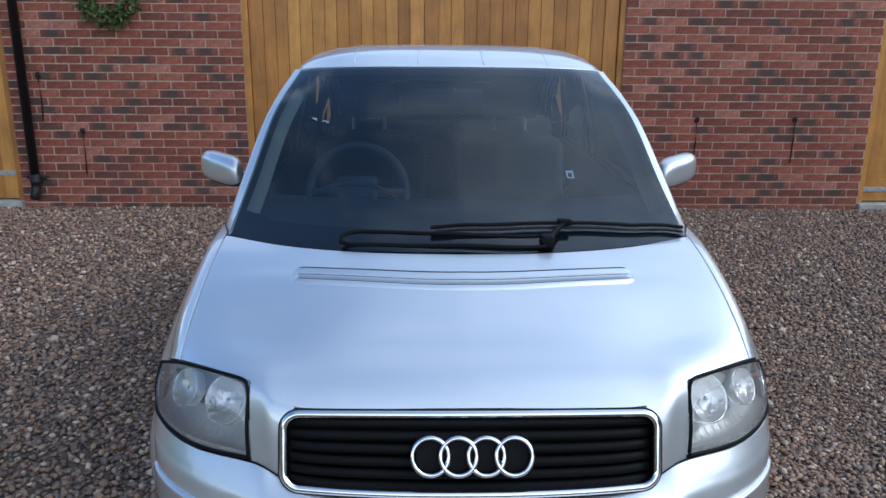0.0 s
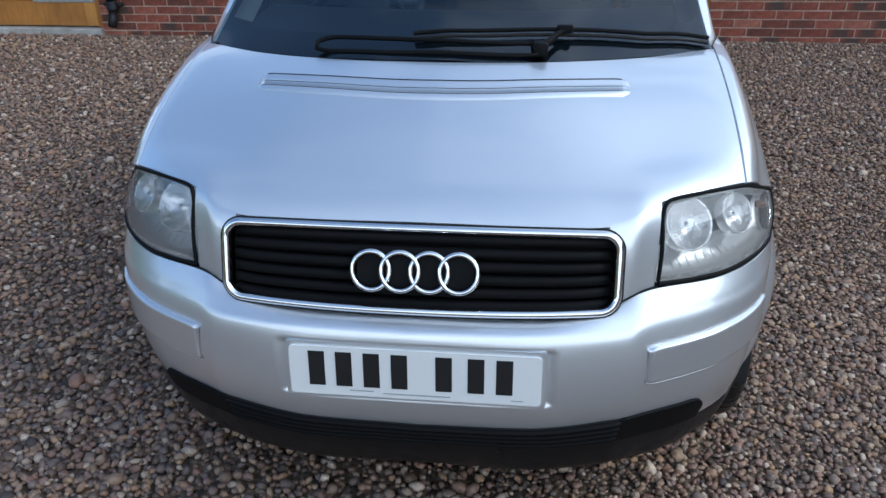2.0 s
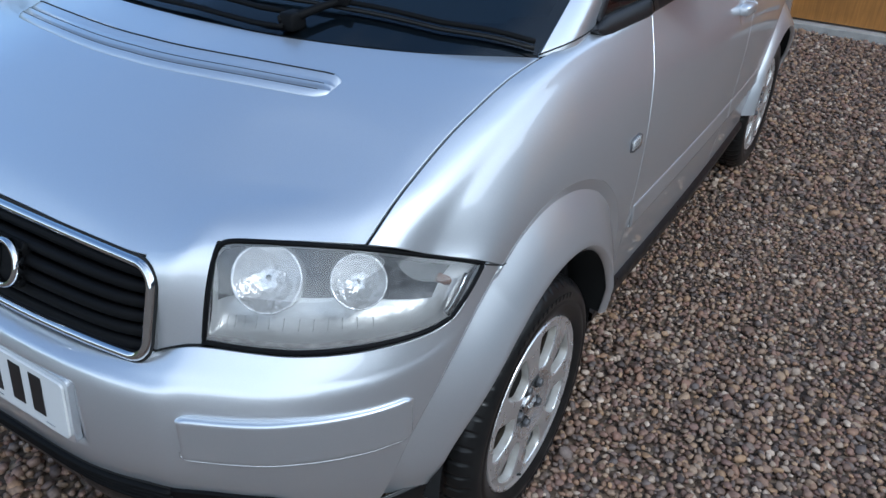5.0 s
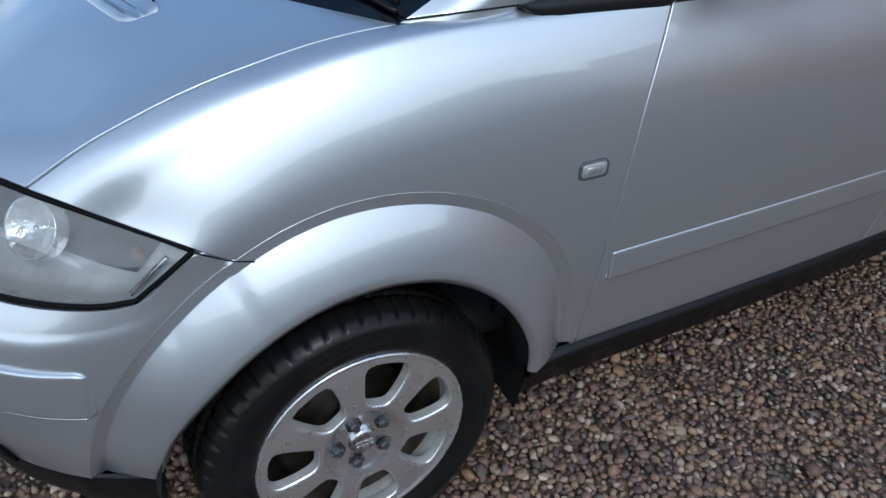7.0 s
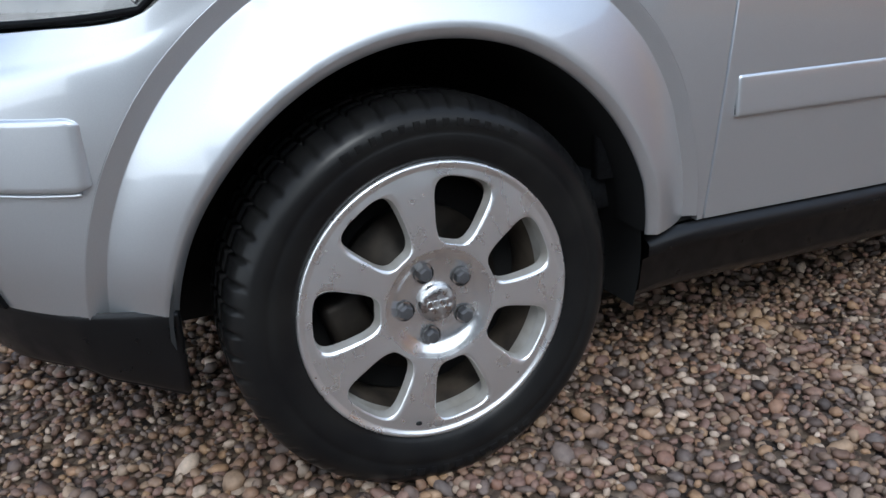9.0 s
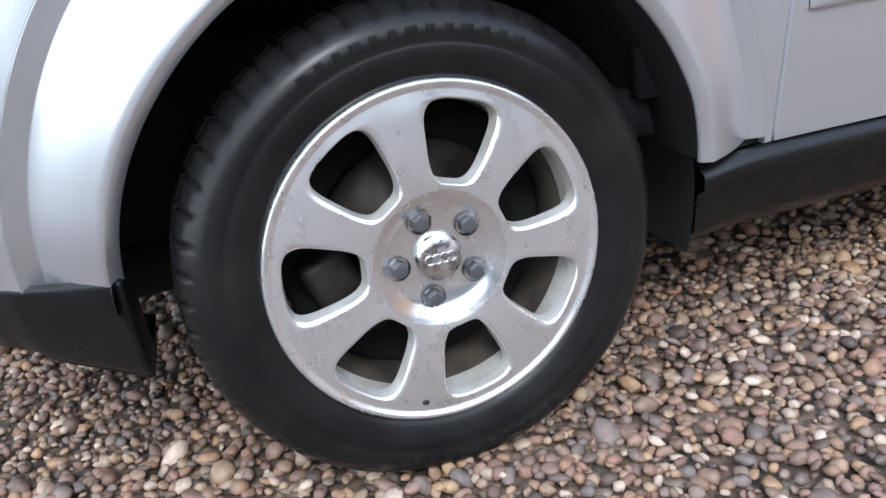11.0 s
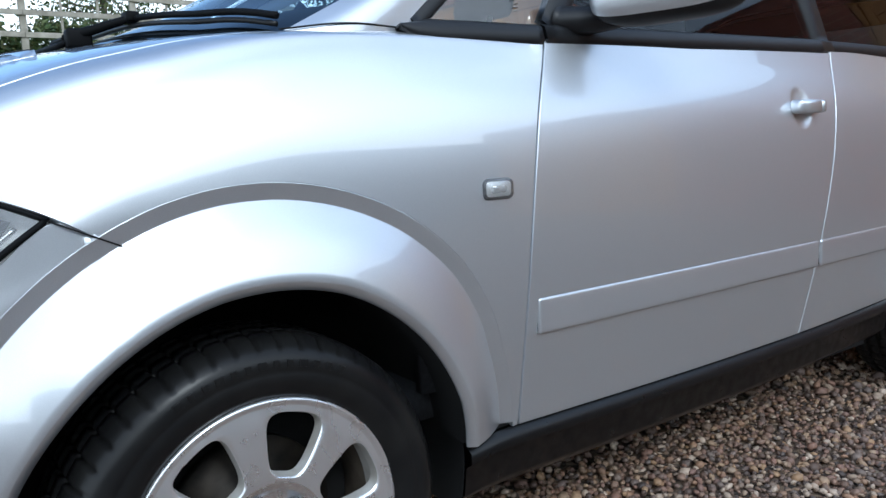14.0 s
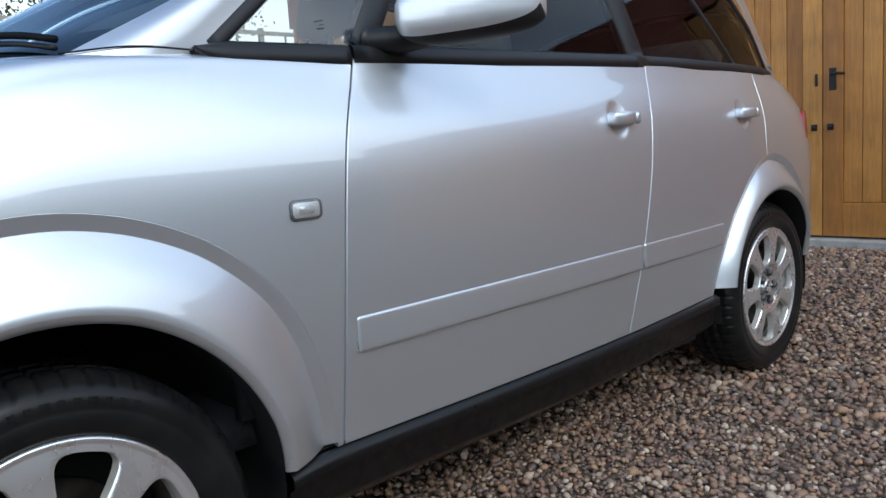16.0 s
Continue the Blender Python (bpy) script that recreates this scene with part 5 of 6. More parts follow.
        # tail lamp wrapping the corner
        G = np.array([[(.718 - .20 * t ** 1.6 - .01 * ((z - .74) / .15) ** 2, 3.475 + .28 * t, z) for t in np.linspace(0, 1, 9)] for z in np.linspace(.59, .885, 11)])
        put("tail_lamp", sheet(G + [0.012, 0, 0], (3, 6, .8), .015), REDLENS, car, "red tail lamp")
        # mirror
        mirror(s)


def mirror(s):
    def put(name, d, mt, label=""):
        return part(name, d if s > 0 else flip(d), mt, m, label)
    n, k = 33, 25
    G = []
    for i in range(k):
        a = math.pi * i / (k - 1)
        row = []
        for j in range(n):
            b = 2 * math.pi * j / n if j < n - 1 else 0
            ca, sa = math.cos(a), math.sin(a)
            pw = lambda c, e: math.copysign(abs(c) ** e, c)
            x = 0.096 * -pw(ca, .62)
            yy = 0.070 * pw(sa, .8) * pw(math.cos(b), .9)
            zz = 0.058 * pw(sa, .6) * pw(math.sin(b), .62)
            yy = min(yy, 0.030)
            zz *= 1.0 - 0.12 * (x / .096) if zz < 0 else 1.0 + .05 * (x / .096)
            row.append((0.868 + x, 1.525 + yy + .085 * (x / .096), 1.102 + zz + 0.004 * (x / .096)))
        G.append(row)
    G = np.array(G)
    V = list(G.reshape(-1, 3))
    F = grid_faces(k, n)
    cell = [(q // (n - 1), q % (n - 1)) for q in range(len(F))]
    dn = [f for f, (i, j) in zip(F, cell) if 0.61 < (j + .5) / (n - 1) < 0.905]
    up = [f for f, (i, j) in zip(F, cell) if not 0.61 < (j + .5) / (n - 1) < 0.905]
    m = part("door_mirror", (V, up) if s > 0 else flip((V, up)), PAINT, car, "silver door mirror on a black foot")
    put("lower_shell", (V, dn), TRIM, "black lower shell")
    put("mirror_glass", ([(0.805, 1.505, 1.065), (0.925, 1.610, 1.065), (0.925, 1.610, 1.138), (0.805, 1.505, 1.138)], [(0, 1, 2, 3)]), CHROME)
    foot = catmull([(.705, 1.42, 1.060), (.74, 1.44, 1.060), (.78, 1.465, 1.066), (.82, 1.49, 1.08)], np.linspace(0, 3, 12))
    V, F = tube(foot, list(np.linspace(.030, .022, 12)), 12)
    put("foot", ([(p[0], 1.44 + (p[1] - 1.44) * 1.5, p[2]) for p in V], F), TRIM, "black mirror foot")


build_glasshouse()


# ---- wipers ----
def on_screen(x, y, lift=0.0):
    u, v = np.full(np.shape(x), .6), np.clip(np.abs(np.asarray(x)) / .23, 0, 2.9)
    for _ in range(14):
        p = SCREEN_NET(u, v)
        e = 1e-3
        pu, pv = (SCREEN_NET(u + e, v) - p) / e, (SCREEN_NET(u, v + e) - p) / e
        rx, ry = np.abs(x) - p[..., 0], y - p[..., 1]
        det = pu[..., 0] * pv[..., 1] - pu[..., 1] * pv[..., 0]
        u = np.clip(u + (rx * pv[..., 1] - ry * pv[..., 0]) / det, 0, 3)
        v = np.clip(v + (pu[..., 0] * ry - pu[..., 1] * rx) / det, 0, 3)
    p = SCREEN_NET(u, v)
    p[..., 0] = x
    p[..., 2] += lift
    return p


def build_wiper():
    xs = np.linspace(-.33, .225, 30)
    lower = on_screen(xs, np.interp(xs, [-.33, -.30, -.15, 0, .15, .225], [.648, .632, .612, .604, .606, .612]), .016)
    upper = on_screen(xs, np.interp(xs, [-.33, -.30, -.15, 0, .15, .225], [.664, .676, .656, .640, .640, .648]), .024)
    w = part("windscreen_wiper", tube(np.concatenate([lower, upper[::-1]]), 0.0060, 8, True), BLACKPLASTIC, car, "long black single wiper resting on the windscreen")
    part("arm_link", tube(on_screen(np.array([.215, .238, .255, .275, .300]), np.array([.622, .634, .662, .694, .722]), .024), [.009, .011, .009, .008, .007], 8), BLACKPLASTIC, w)
    x = np.linspace(-.085, .672, 40)
    y = np.interp(x, [-.085, .1, .30, .5, .672], [.680, .695, .722, .768, .836])
    c = on_screen(x, y, .022)
    part("blade_holder", tube(c, 0.0056, 8), BLACKPLASTIC, w)
    part("rubber_blade", tube(on_screen(x, y - .002, .010), 0.0048, 6), RUBBER, w)
    p = on_screen(np.array([.295]), np.array([.720]), .026)[0]
    part("pivot_clip", box(p[0] - .020, p[0] + .020, p[1] - .012, p[1] + .012, p[2] - .010, p[2] + .009, .004), BLACKPLASTIC, w)
    p = on_screen(np.array([.235]), np.array([.640]), .018)[0]
    part("arm_base", box(p[0] - .018, p[0] + .018, p[1] - .022, p[1] + .022, p[2] - .02, p[2] + .016, .006), BLACKPLASTIC, w)


build_wiper()


# ---- cabin ----
def build_cabin():
    G = np.array([[(x, y + .10 * (abs(x) / .65) ** 2, z) for x in np.linspace(-.64, .64, 21)] for y, z in ((.80, 1.00), (.95, 1.035), (1.10, 1.05), (1.22, 1.045), (1.29, 1.0), (1.31, .9), (1.34, .7))])
    dash = part("dashboard", sheet(catmull(G.reshape(7, -1), np.linspace(0, 6, 25)).reshape(25, 21, 3), (0, 1, 4), 0), DASH, car, "dark plastic dashboard")
    V = np.array([[(-.35 + r * math.sin(a), 1.22 + .06 * t, 1.04 + .06 * math.cos(a) * (1 if math.cos(a) > 0 else 0)) for a in np.linspace(-1.57, 1.57, 13)] for t, r in ((0, .16), (.5, .15), (1, .13))])
    part("instrument_hood", sheet(V, (0, 1, 4), .01), DASH, dash)
    m = Matrix.Translation((-.345, 1.40, 1.035)) @ pose(0, 0, 0, -25).to_4x4()
    pts = [m @ Vector((.176 * math.cos(a), 0, .176 * math.sin(a))) for a in np.linspace(0, 2 * math.pi, 49)[:-1]]
    wheel = part("steering_wheel", tube(pts, .016, 10, True), DASH, car, "dark leather steering wheel")
    part("hub", xform(box(-.075, .075, -.03, .03, -.07, .06, .02), m), DASH, wheel)
    for a in (0, math.pi, 1.5 * math.pi):
        part("spoke", tube([m @ Vector((.06 * math.cos(a), 0, .06 * math.sin(a))), m @ Vector((.172 * math.cos(a), 0, .172 * math.sin(a)))], .016, 8), DASH, wheel)
    for x in (-.342, .273):
        seat = part("front_seat", box(x - .25, x + .25, 1.45, 1.98, .48, .66, .05), CABIN, car, "dark cloth front seat with headrest")
        G = box(-.24, .24, -.06, .06, 0, .56, .05)
        part("backrest", xform(G, Matrix.Translation((x, 1.90, .62)) @ pose(0, 0, 0, -14).to_4x4()), CABIN, seat)
        part("headrest", xform(box(-.13, .13, -.045, .045, 0, .16, .035), Matrix.Translation((x, 2.06, 1.235)) @ pose(0, 0, 0, -10).to_4x4()), CABIN, seat)
        for dx in (-.068, .068):
            part("headrest_post", tube([(x + dx, 2.03, 1.19), (x + dx, 2.045, 1.24)], .009, 8), POST, seat, "steel headrest post, coloured pale for its sky reflection")
    bench = part("rear_bench", box(-.62, .62, 2.35, 2.85, .45, .62, .05), CABIN, car, "dark cloth rear bench")
    part("backrest", xform(box(-.62, .62, -.06, .06, 0, .6, .05), Matrix.Translation((0, 2.85, .58)) @ pose(0, 0, 0, -18).to_4x4()), CABIN, bench)
    # pale inner trim of the windscreen pillars
    u = np.linspace(.25, 2.85, 24)
    G = np.stack([SCREEN_NET(u, u * 0 + v) + np.array(d) for v, d in ((2.68, (-.004, .075, -.050)), (2.78, (0, .055, -.034)), (2.92, (.004, .045, -.022)), (3.0, (.012, .060, -.016)))])
    d = sheet(G, (0, 1.0, 1.2), 0)
    for s in (1, -1):
        part("pillar_trim", d if s > 0 else flip(d), LINING, car)
    mir = part("rear_view_mirror", box(-.115, .115, 1.47, 1.50, 1.345, 1.405, .012), DASH, car)
    part("stalk", tube([(0, 1.478, 1.39), (0, 1.465, 1.41)], .010, 8), DASH, mir)
    part("cabin_floor", box(-.68, .68, .9, 3.5, .34, .40), CABIN, car)
    for s in (-1, 1):
        part("door_card", box(s * .70 - .012, s * .70 + .012, 1.05, 2.75, .4, 1.03), CABIN, car)
    # tax disc on the screen
    p = on_screen(np.array([.357]), np.array([1.0]), -.006)[0]
    m = Matrix.Translation(p) @ pose(0, 0, 0, 26).to_4x4()
    bits = [xform(box(a, b, c, d, -.001, .001), m) for a, b, c, d in ((-.011, -.007, -.018, .010), (.007, .011, -.018, .010), (-.0068, .0068, -.018, -.014), (-.011, .011, .0102, .020))]
    part("tax_disc", merge(*bits), PAPER, car, "small white paper disc behind the windscreen", smooth=False)


build_cabin()


# ---- wheels ----
def build_wheel():
    """A wheel about the origin, its outer face towards +x."""
    w = part("wheel", lathe([(.2060, -.008), (.198, -.012), (.188, -.026), (.183, -.046)], 72), ALLOYPAINT, car, "alloy wheel with seven polished spokes and black tyre")
    part("barrel", lathe([(.183, -.046), (.180, -.056), (.179, -.09), (.186, -.15), (.205, -.17)], 72), BARRELBROWN, w, "dark brown inner rim")
    # tyre with shoulder grooves
    prof = [(.200, -.012), (.206, -.002), (.216, .004), (.232, .010), (.244, .0115), (.247, .0095), (.250, .0115), (.262, .010), (.272, .006), (.280, -.001), (.2865, -.008), (.291, -.015), (.294, -.024),
            (.2955, -.040), (.2955, -.050), (.288, -.0505), (.288, -.058), (.296, -.0585), (.2965, -.084), (.288, -.0845), (.288, -.094), (.2965, -.0945), (.296, -.120), (.288, -.1205), (.288, -.128), (.2955, -.1285), (.294, -.150), (.286, -.172), (.262, -.185), (.232, -.187), (.200, -.168)]
    n = 432
    V, F = lathe(prof, n)
    m = len(prof)
    V = [list(p) for p in V]
    for i in range(n):
        if i % 8 == 0:
            for k in list(range(10, 15)) + [17, 18, 21, 22, 25, 26]:
                p = V[i * m + k]
                r = math.hypot(p[1], p[2])
                f = (r - 0.0075) / r
                p[1] *= f
                p[2] *= f
                if k < 12:
                    p[0] -= 0.002
    # raised lettering, as plain bars, on the side wall
    for a0, nb in ((-28, 13), (150, 11)):
        for k in range(nb):
            a = math.radians(a0 + 4.6 * k)
            wdt = 0.009 if k % 3 else 0.013
            d = box(.0098, .0118, -wdt / 2, wdt / 2, .254, .265, .0004)
            d = xform(d, Matrix.Rotation(-a, 4, "X"))
            part("raised_letter", d, RUBBER, w)
    part("tyre", (V, F), RUBBER, w, "black rubber tyre")
    # face: seven windows, each with a ring of quads round it
    def dish(r):
        return float(np.interp(r, [0, .028, .045, .062, .074, .084, .10, .14, .175, .196, .207], [-.014, -.014, -.013, -.009, -.002, .002, .0035, .004, .0025, .000, .000]))
    N, K = 56, 7
    V, F = [], []
    wallV, wallF = [], []
    half = math.pi / 7
    for s in range(7):
        th0 = math.radians(16) + 2 * half * s
        base = len(V)
        wb = len(wallV)
        for k in range(K):
            f = (k / (K - 1))
            for j in range(N):
                ph = 2 * math.pi * j / N
                c, sn = math.cos(ph), math.sin(ph)
                S = lambda q: math.copysign(abs(q) ** .50, q)
                rho = .1375 + .0475 * S(sn)
                hw = (.0235 + (.0515 - .0235) * ((rho - .09) / .095) ** 0.85) * S(c)
                ang_i, r_i = math.atan2(hw, rho), math.hypot(hw * .55, rho)
                mx = max(abs(c), abs(sn))
                ang_o, r_o = half * c / mx, .139 + .057 * sn / mx
                g = f ** 1.2
                ang, r = ang_i * (1 - g) + ang_o * g, r_i * (1 - g) + r_o * g
                x = dish(r) - 0.0035 * max(0, 1 - f * 6)
                V.append((x, r * math.sin(th0 + ang), r * math.cos(th0 + ang)))
                if k == 0:
                    for dx, sh in ((0, 1.0), (-.011, .955), (-.017, .945)):
                        rr = .139 + (r - .139) * sh
                        aa = ang * sh
                        wallV.append((x + dx, rr * math.sin(th0 + aa), rr * math.cos(th0 + aa)))
        for k in range(K - 1):
            for j in range(N):
                q = (j + 1) % N
                F.append((base + k * N + j, base + k * N + q, base + (k + 1) * N + q, base + (k + 1) * N + j))
        for j in range(N):
            q = (j + 1) % N
            for e in range(2):
                wallF.append((wb + 3 * j + e, wb + 3 * q + e, wb + 3 * q + e + 1, wb + 3 * j + e + 1))
    hubV, hubF = lathe([(r, dish(r)) for r in (.0825, .080, .077, .074, .070, .066, .062, .056, .05, .044, .038, .032, .026)], 84)
    ring = lathe([(.1955, .0), (.198, .0005), (.2005, .003), (.2035, .0042), (.2065, .003), (.2075, -.001), (.2075, -.01)], 112)
    part("alloy_face", merge(weld((V, F)), ring), ALLOY, w, "polished seven-spoke face")
    part("hub", (hubV, hubF), HUBALLOY, w, "bright polished hub dish")
    part("window_edge", (wallV, wallF), ALLOYPAINT, w, "painted window edges")
    part("brake_disc", lathe([(.0001, -.062), (.07, -.060), (.075, -.075), (.128, -.076), (.128, -.096), (.0001, -.097)], 48), BRAKE, w, "rusty brake disc")
    part("caliper", xform(box(-.11, -.05, -.06, .06, .085, .150, .012), Matrix.Rotation(math.radians(-250), 4, "X")), BRAKE, w)
    part("back_plate", lathe([(.0001, -.105), (.17, -.104), (.178, -.11)], 40), DARK, w)
    rings = []
    for k in range(4):
        pts = [(-.0015, -.0135 + .009 * k + .006 * math.cos(a), .006 * math.sin(a)) for a in np.linspace(0, 6.283, 17)[:-1]]
        rings.append(tube(pts, .0008, 5, True))
    part("centre_cap", merge(lathe([(.0001, -.002), (.022, -.003), (.0275, -.0055), (.029, -.009), (.029, -.016)], 40), *rings), CAPWORN, w, "worn chrome centre cap")
    for k in range(5):
        a = math.radians(-21 + 72 * k)
        y, z = .0505 * math.sin(a), .0505 * math.cos(a)
        sock = lathe([(.0145, -.0075), (.0142, -.013), (.0125, -.016), (.0001, -.016)], 24)
        part("bolt_socket", ([(p[0], p[1] + y, p[2] + z) for p in sock[0]], sock[1]), DARK, w)
        nut = lathe([(.0001, .002), (.0085, .0015), (.0108, -.0015), (.0112, -.016)], 6)
        part("bolt_cap", ([(p[0], p[1] + y, p[2] + z) for p in nut[0]], nut[1]), NUT, w, smooth=False)
    part("valve", tube([(.001, .185 * math.sin(3.4), .185 * math.cos(3.4)), (.010, .180 * math.sin(3.4), .180 * math.cos(3.4))], .003, 6), RUBBER, w)
    return w


wheel = build_wheel()
spots = [pose(AX_F, *WHEEL_F), pose(AX_R, *WHEEL_R, 33), pose(-AX_F, *WHEEL_F, 20, 0, 180), pose(-AX_R, *WHEEL_R, 50, 0, 180)]
wheel.matrix_basis = spots[0]
wheels = [wheel] + [copy_thing(wheel, m) for m in spots[1:]]


# ---- ground ----
def lawn_height(x):
    return np.interp(x, [-13.5, -6.5], [2.45, 0.0])


def build_ground():
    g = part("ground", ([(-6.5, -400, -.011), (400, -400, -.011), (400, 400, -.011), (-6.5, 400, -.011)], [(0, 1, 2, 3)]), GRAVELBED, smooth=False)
    tagged(g, "brown and grey river gravel courtyard", "gravel", kind="structure")
    V, F = [], []
    xs = [-6.5, -7.5, -9, -11, -12.5, -13.5, -20, -60, -400]
    ys = list(np.linspace(-30, 40, 36))
    ys = [-400] + ys + [400]
    for x in xs:
        for y in ys:
            V.append((x, y, float(lawn_height(x)) - .012 + (0.06 * noise.noise(Vector((x * .7, y * .7, 0))) if x < -7 else 0)))
    F = grid_faces(len(xs), len(ys))
    tagged(part("lawn", (V, F), GRASS), "rising grass bank beside the courtyard", "lawn", kind="structure")


build_ground()


def build_pebbles():
    rng = np.random.default_rng(7)
    ico = bmesh.new()
    bmesh.ops.create_icosphere(ico, subdivisions=1, radius=1)
    lowv = np.array([v.co for v in ico.verts])
    lowf = np.array([[v.index for v in f.verts] for f in ico.faces])
    ico.free()
    ico = bmesh.new()
    bmesh.ops.create_icosphere(ico, subdivisions=2, radius=1)
    hiv = np.array([v.co for v in ico.verts])
    hif = np.array([[v.index for v in f.verts] for f in ico.faces])
    ico.free()

    def scatter(x0, x1, y0, y1, per, size):
        # jittered grid so that stones lie side by side
        step = 1 / math.sqrt(per)
        gx, gy = np.meshgrid(np.arange(x0, x1, step), np.arange(y0, y1, step))
        P = np.stack([gx.ravel(), gy.ravel()], 1) + rng.uniform(-.5, .5, (gx.size, 2)) * step
        r = size * rng.lognormal(0, .27, len(P))
        return np.concatenate([P, r[:, None]], 1)

    def stones(S, bv, bf):
        n = len(S)
        sc = np.stack([rng.uniform(.8, 1.25, n), rng.uniform(.62, 1.0, n), rng.uniform(.42, .75, n)], 1) * S[:, 2:3]
        a, b, c = rng.uniform(0, 6.283, n), rng.normal(0, .35, n), rng.normal(0, .35, n)
        ca, sa, cb, sb, cc, sn = np.cos(a), np.sin(a), np.cos(b), np.sin(b), np.cos(c), np.sin(c)
        Rz = np.zeros((n, 3, 3)); Rz[:, 0, 0] = ca; Rz[:, 0, 1] = -sa; Rz[:, 1, 0] = sa; Rz[:, 1, 1] = ca; Rz[:, 2, 2] = 1
        Rx = np.zeros((n, 3, 3)); Rx[:, 0, 0] = 1; Rx[:, 1, 1] = cb; Rx[:, 1, 2] = -sb; Rx[:, 2, 1] = sb; Rx[:, 2, 2] = cb
        Ry = np.zeros((n, 3, 3)); Ry[:, 1, 1] = 1; Ry[:, 0, 0] = cc; Ry[:, 0, 2] = sn; Ry[:, 2, 0] = -sn; Ry[:, 2, 2] = cc
        R = Rz @ Rx @ Ry
        shape = bv[None] * (1 + rng.normal(0, .09, (n, len(bv), 1)))
        V = np.einsum("nij,nkj->nki", R, shape * sc[:, None, :])
        z = rng.uniform(-.012, .001, n) + S[:, 2] * .15
        V += np.stack([S[:, 0], S[:, 1], z], 1)[:, None, :]
        F = bf[None] + (np.arange(n) * len(bv))[:, None, None]
        return V.reshape(-1, 3), F.reshape(-1, 3)

    def emit(name, sets, label):
        VV, FF, o = [], [], 0
        for V, F in sets:
            VV.append(V)
            FF.append(F + o)
            o += len(V)
        V, F = np.concatenate(VV), np.concatenate(FF)
        me = bpy.data.meshes.new(name)
        me.vertices.add(len(V))
        me.vertices.foreach_set("co", V.astype(np.float32).ravel())
        me.loops.add(F.size)
        me.loops.foreach_set("vertex_index", F.astype(np.int32).ravel())
        me.polygons.add(len(F))
        me.polygons.foreach_set("loop_start", np.arange(0, F.size, 3, dtype=np.int32))
        me.polygons.foreach_set("use_smooth", np.ones(len(F), bool))
        me.materials.append(PEBBLE)
        me.update(calc_edges=True)
        me.validate()
        ob = new(name, me)
        return tagged(ob, label, "gravel", kind="stuff")

    near = scatter(.15, 2.3, -.35, 2.6, 3900, .0091)
    inside = (near[:, 0] < .45) & (near[:, 1] > .45)
    near = near[~inside]
    front = scatter(-1.5, .15, -.6, .5, 1900, .0125)
    right = scatter(.7, 4.4, 2.6, 5.78, 1600, .0128)
    far = np.concatenate([scatter(-2.8, -.7, -.6, 3.2, 1700, .0125), scatter(-4.6, -2.8, .6, 3.2, 1100, .015), scatter(-8.2, -4.6, .6, 5.78, 700, .0185), scatter(-4.6, -.7, 3.2, 5.78, 1100, .015), scatter(-.7, .7, 3.3, 5.78, 1300, .014), scatter(-.1, .45, .45, 3.3, 1300, .0135), scatter(.45, .7, 2.6, 3.3, 1600, .0128), front, scatter(2.3, 4.4, .2, 2.6, 1900, .0117), scatter(.15, 2.3, -.9, -.35, 1500, .013), right])
    close = (near[:, 0] > .55) & (near[:, 0] < 1.65) & (near[:, 1] > -.1) & (near[:, 1] < 1.55)
    emit("gravel", [stones(near[close], hiv, hif), stones(near[~close], lowv, lowf), stones(far, lowv, lowf)], "loose rounded brown and grey river gravel")


build_pebbles()


# ---- garage wall ----
WALL_Y = 5.86
BH, BL, BJ = 0.065, 0.215, 0.010
DOOR_L, DOOR_R = -1.735, 1.722       # the middle doorway
PIER_L, PIER_R = -3.86, 4.085        # outer edges of the two brick piers


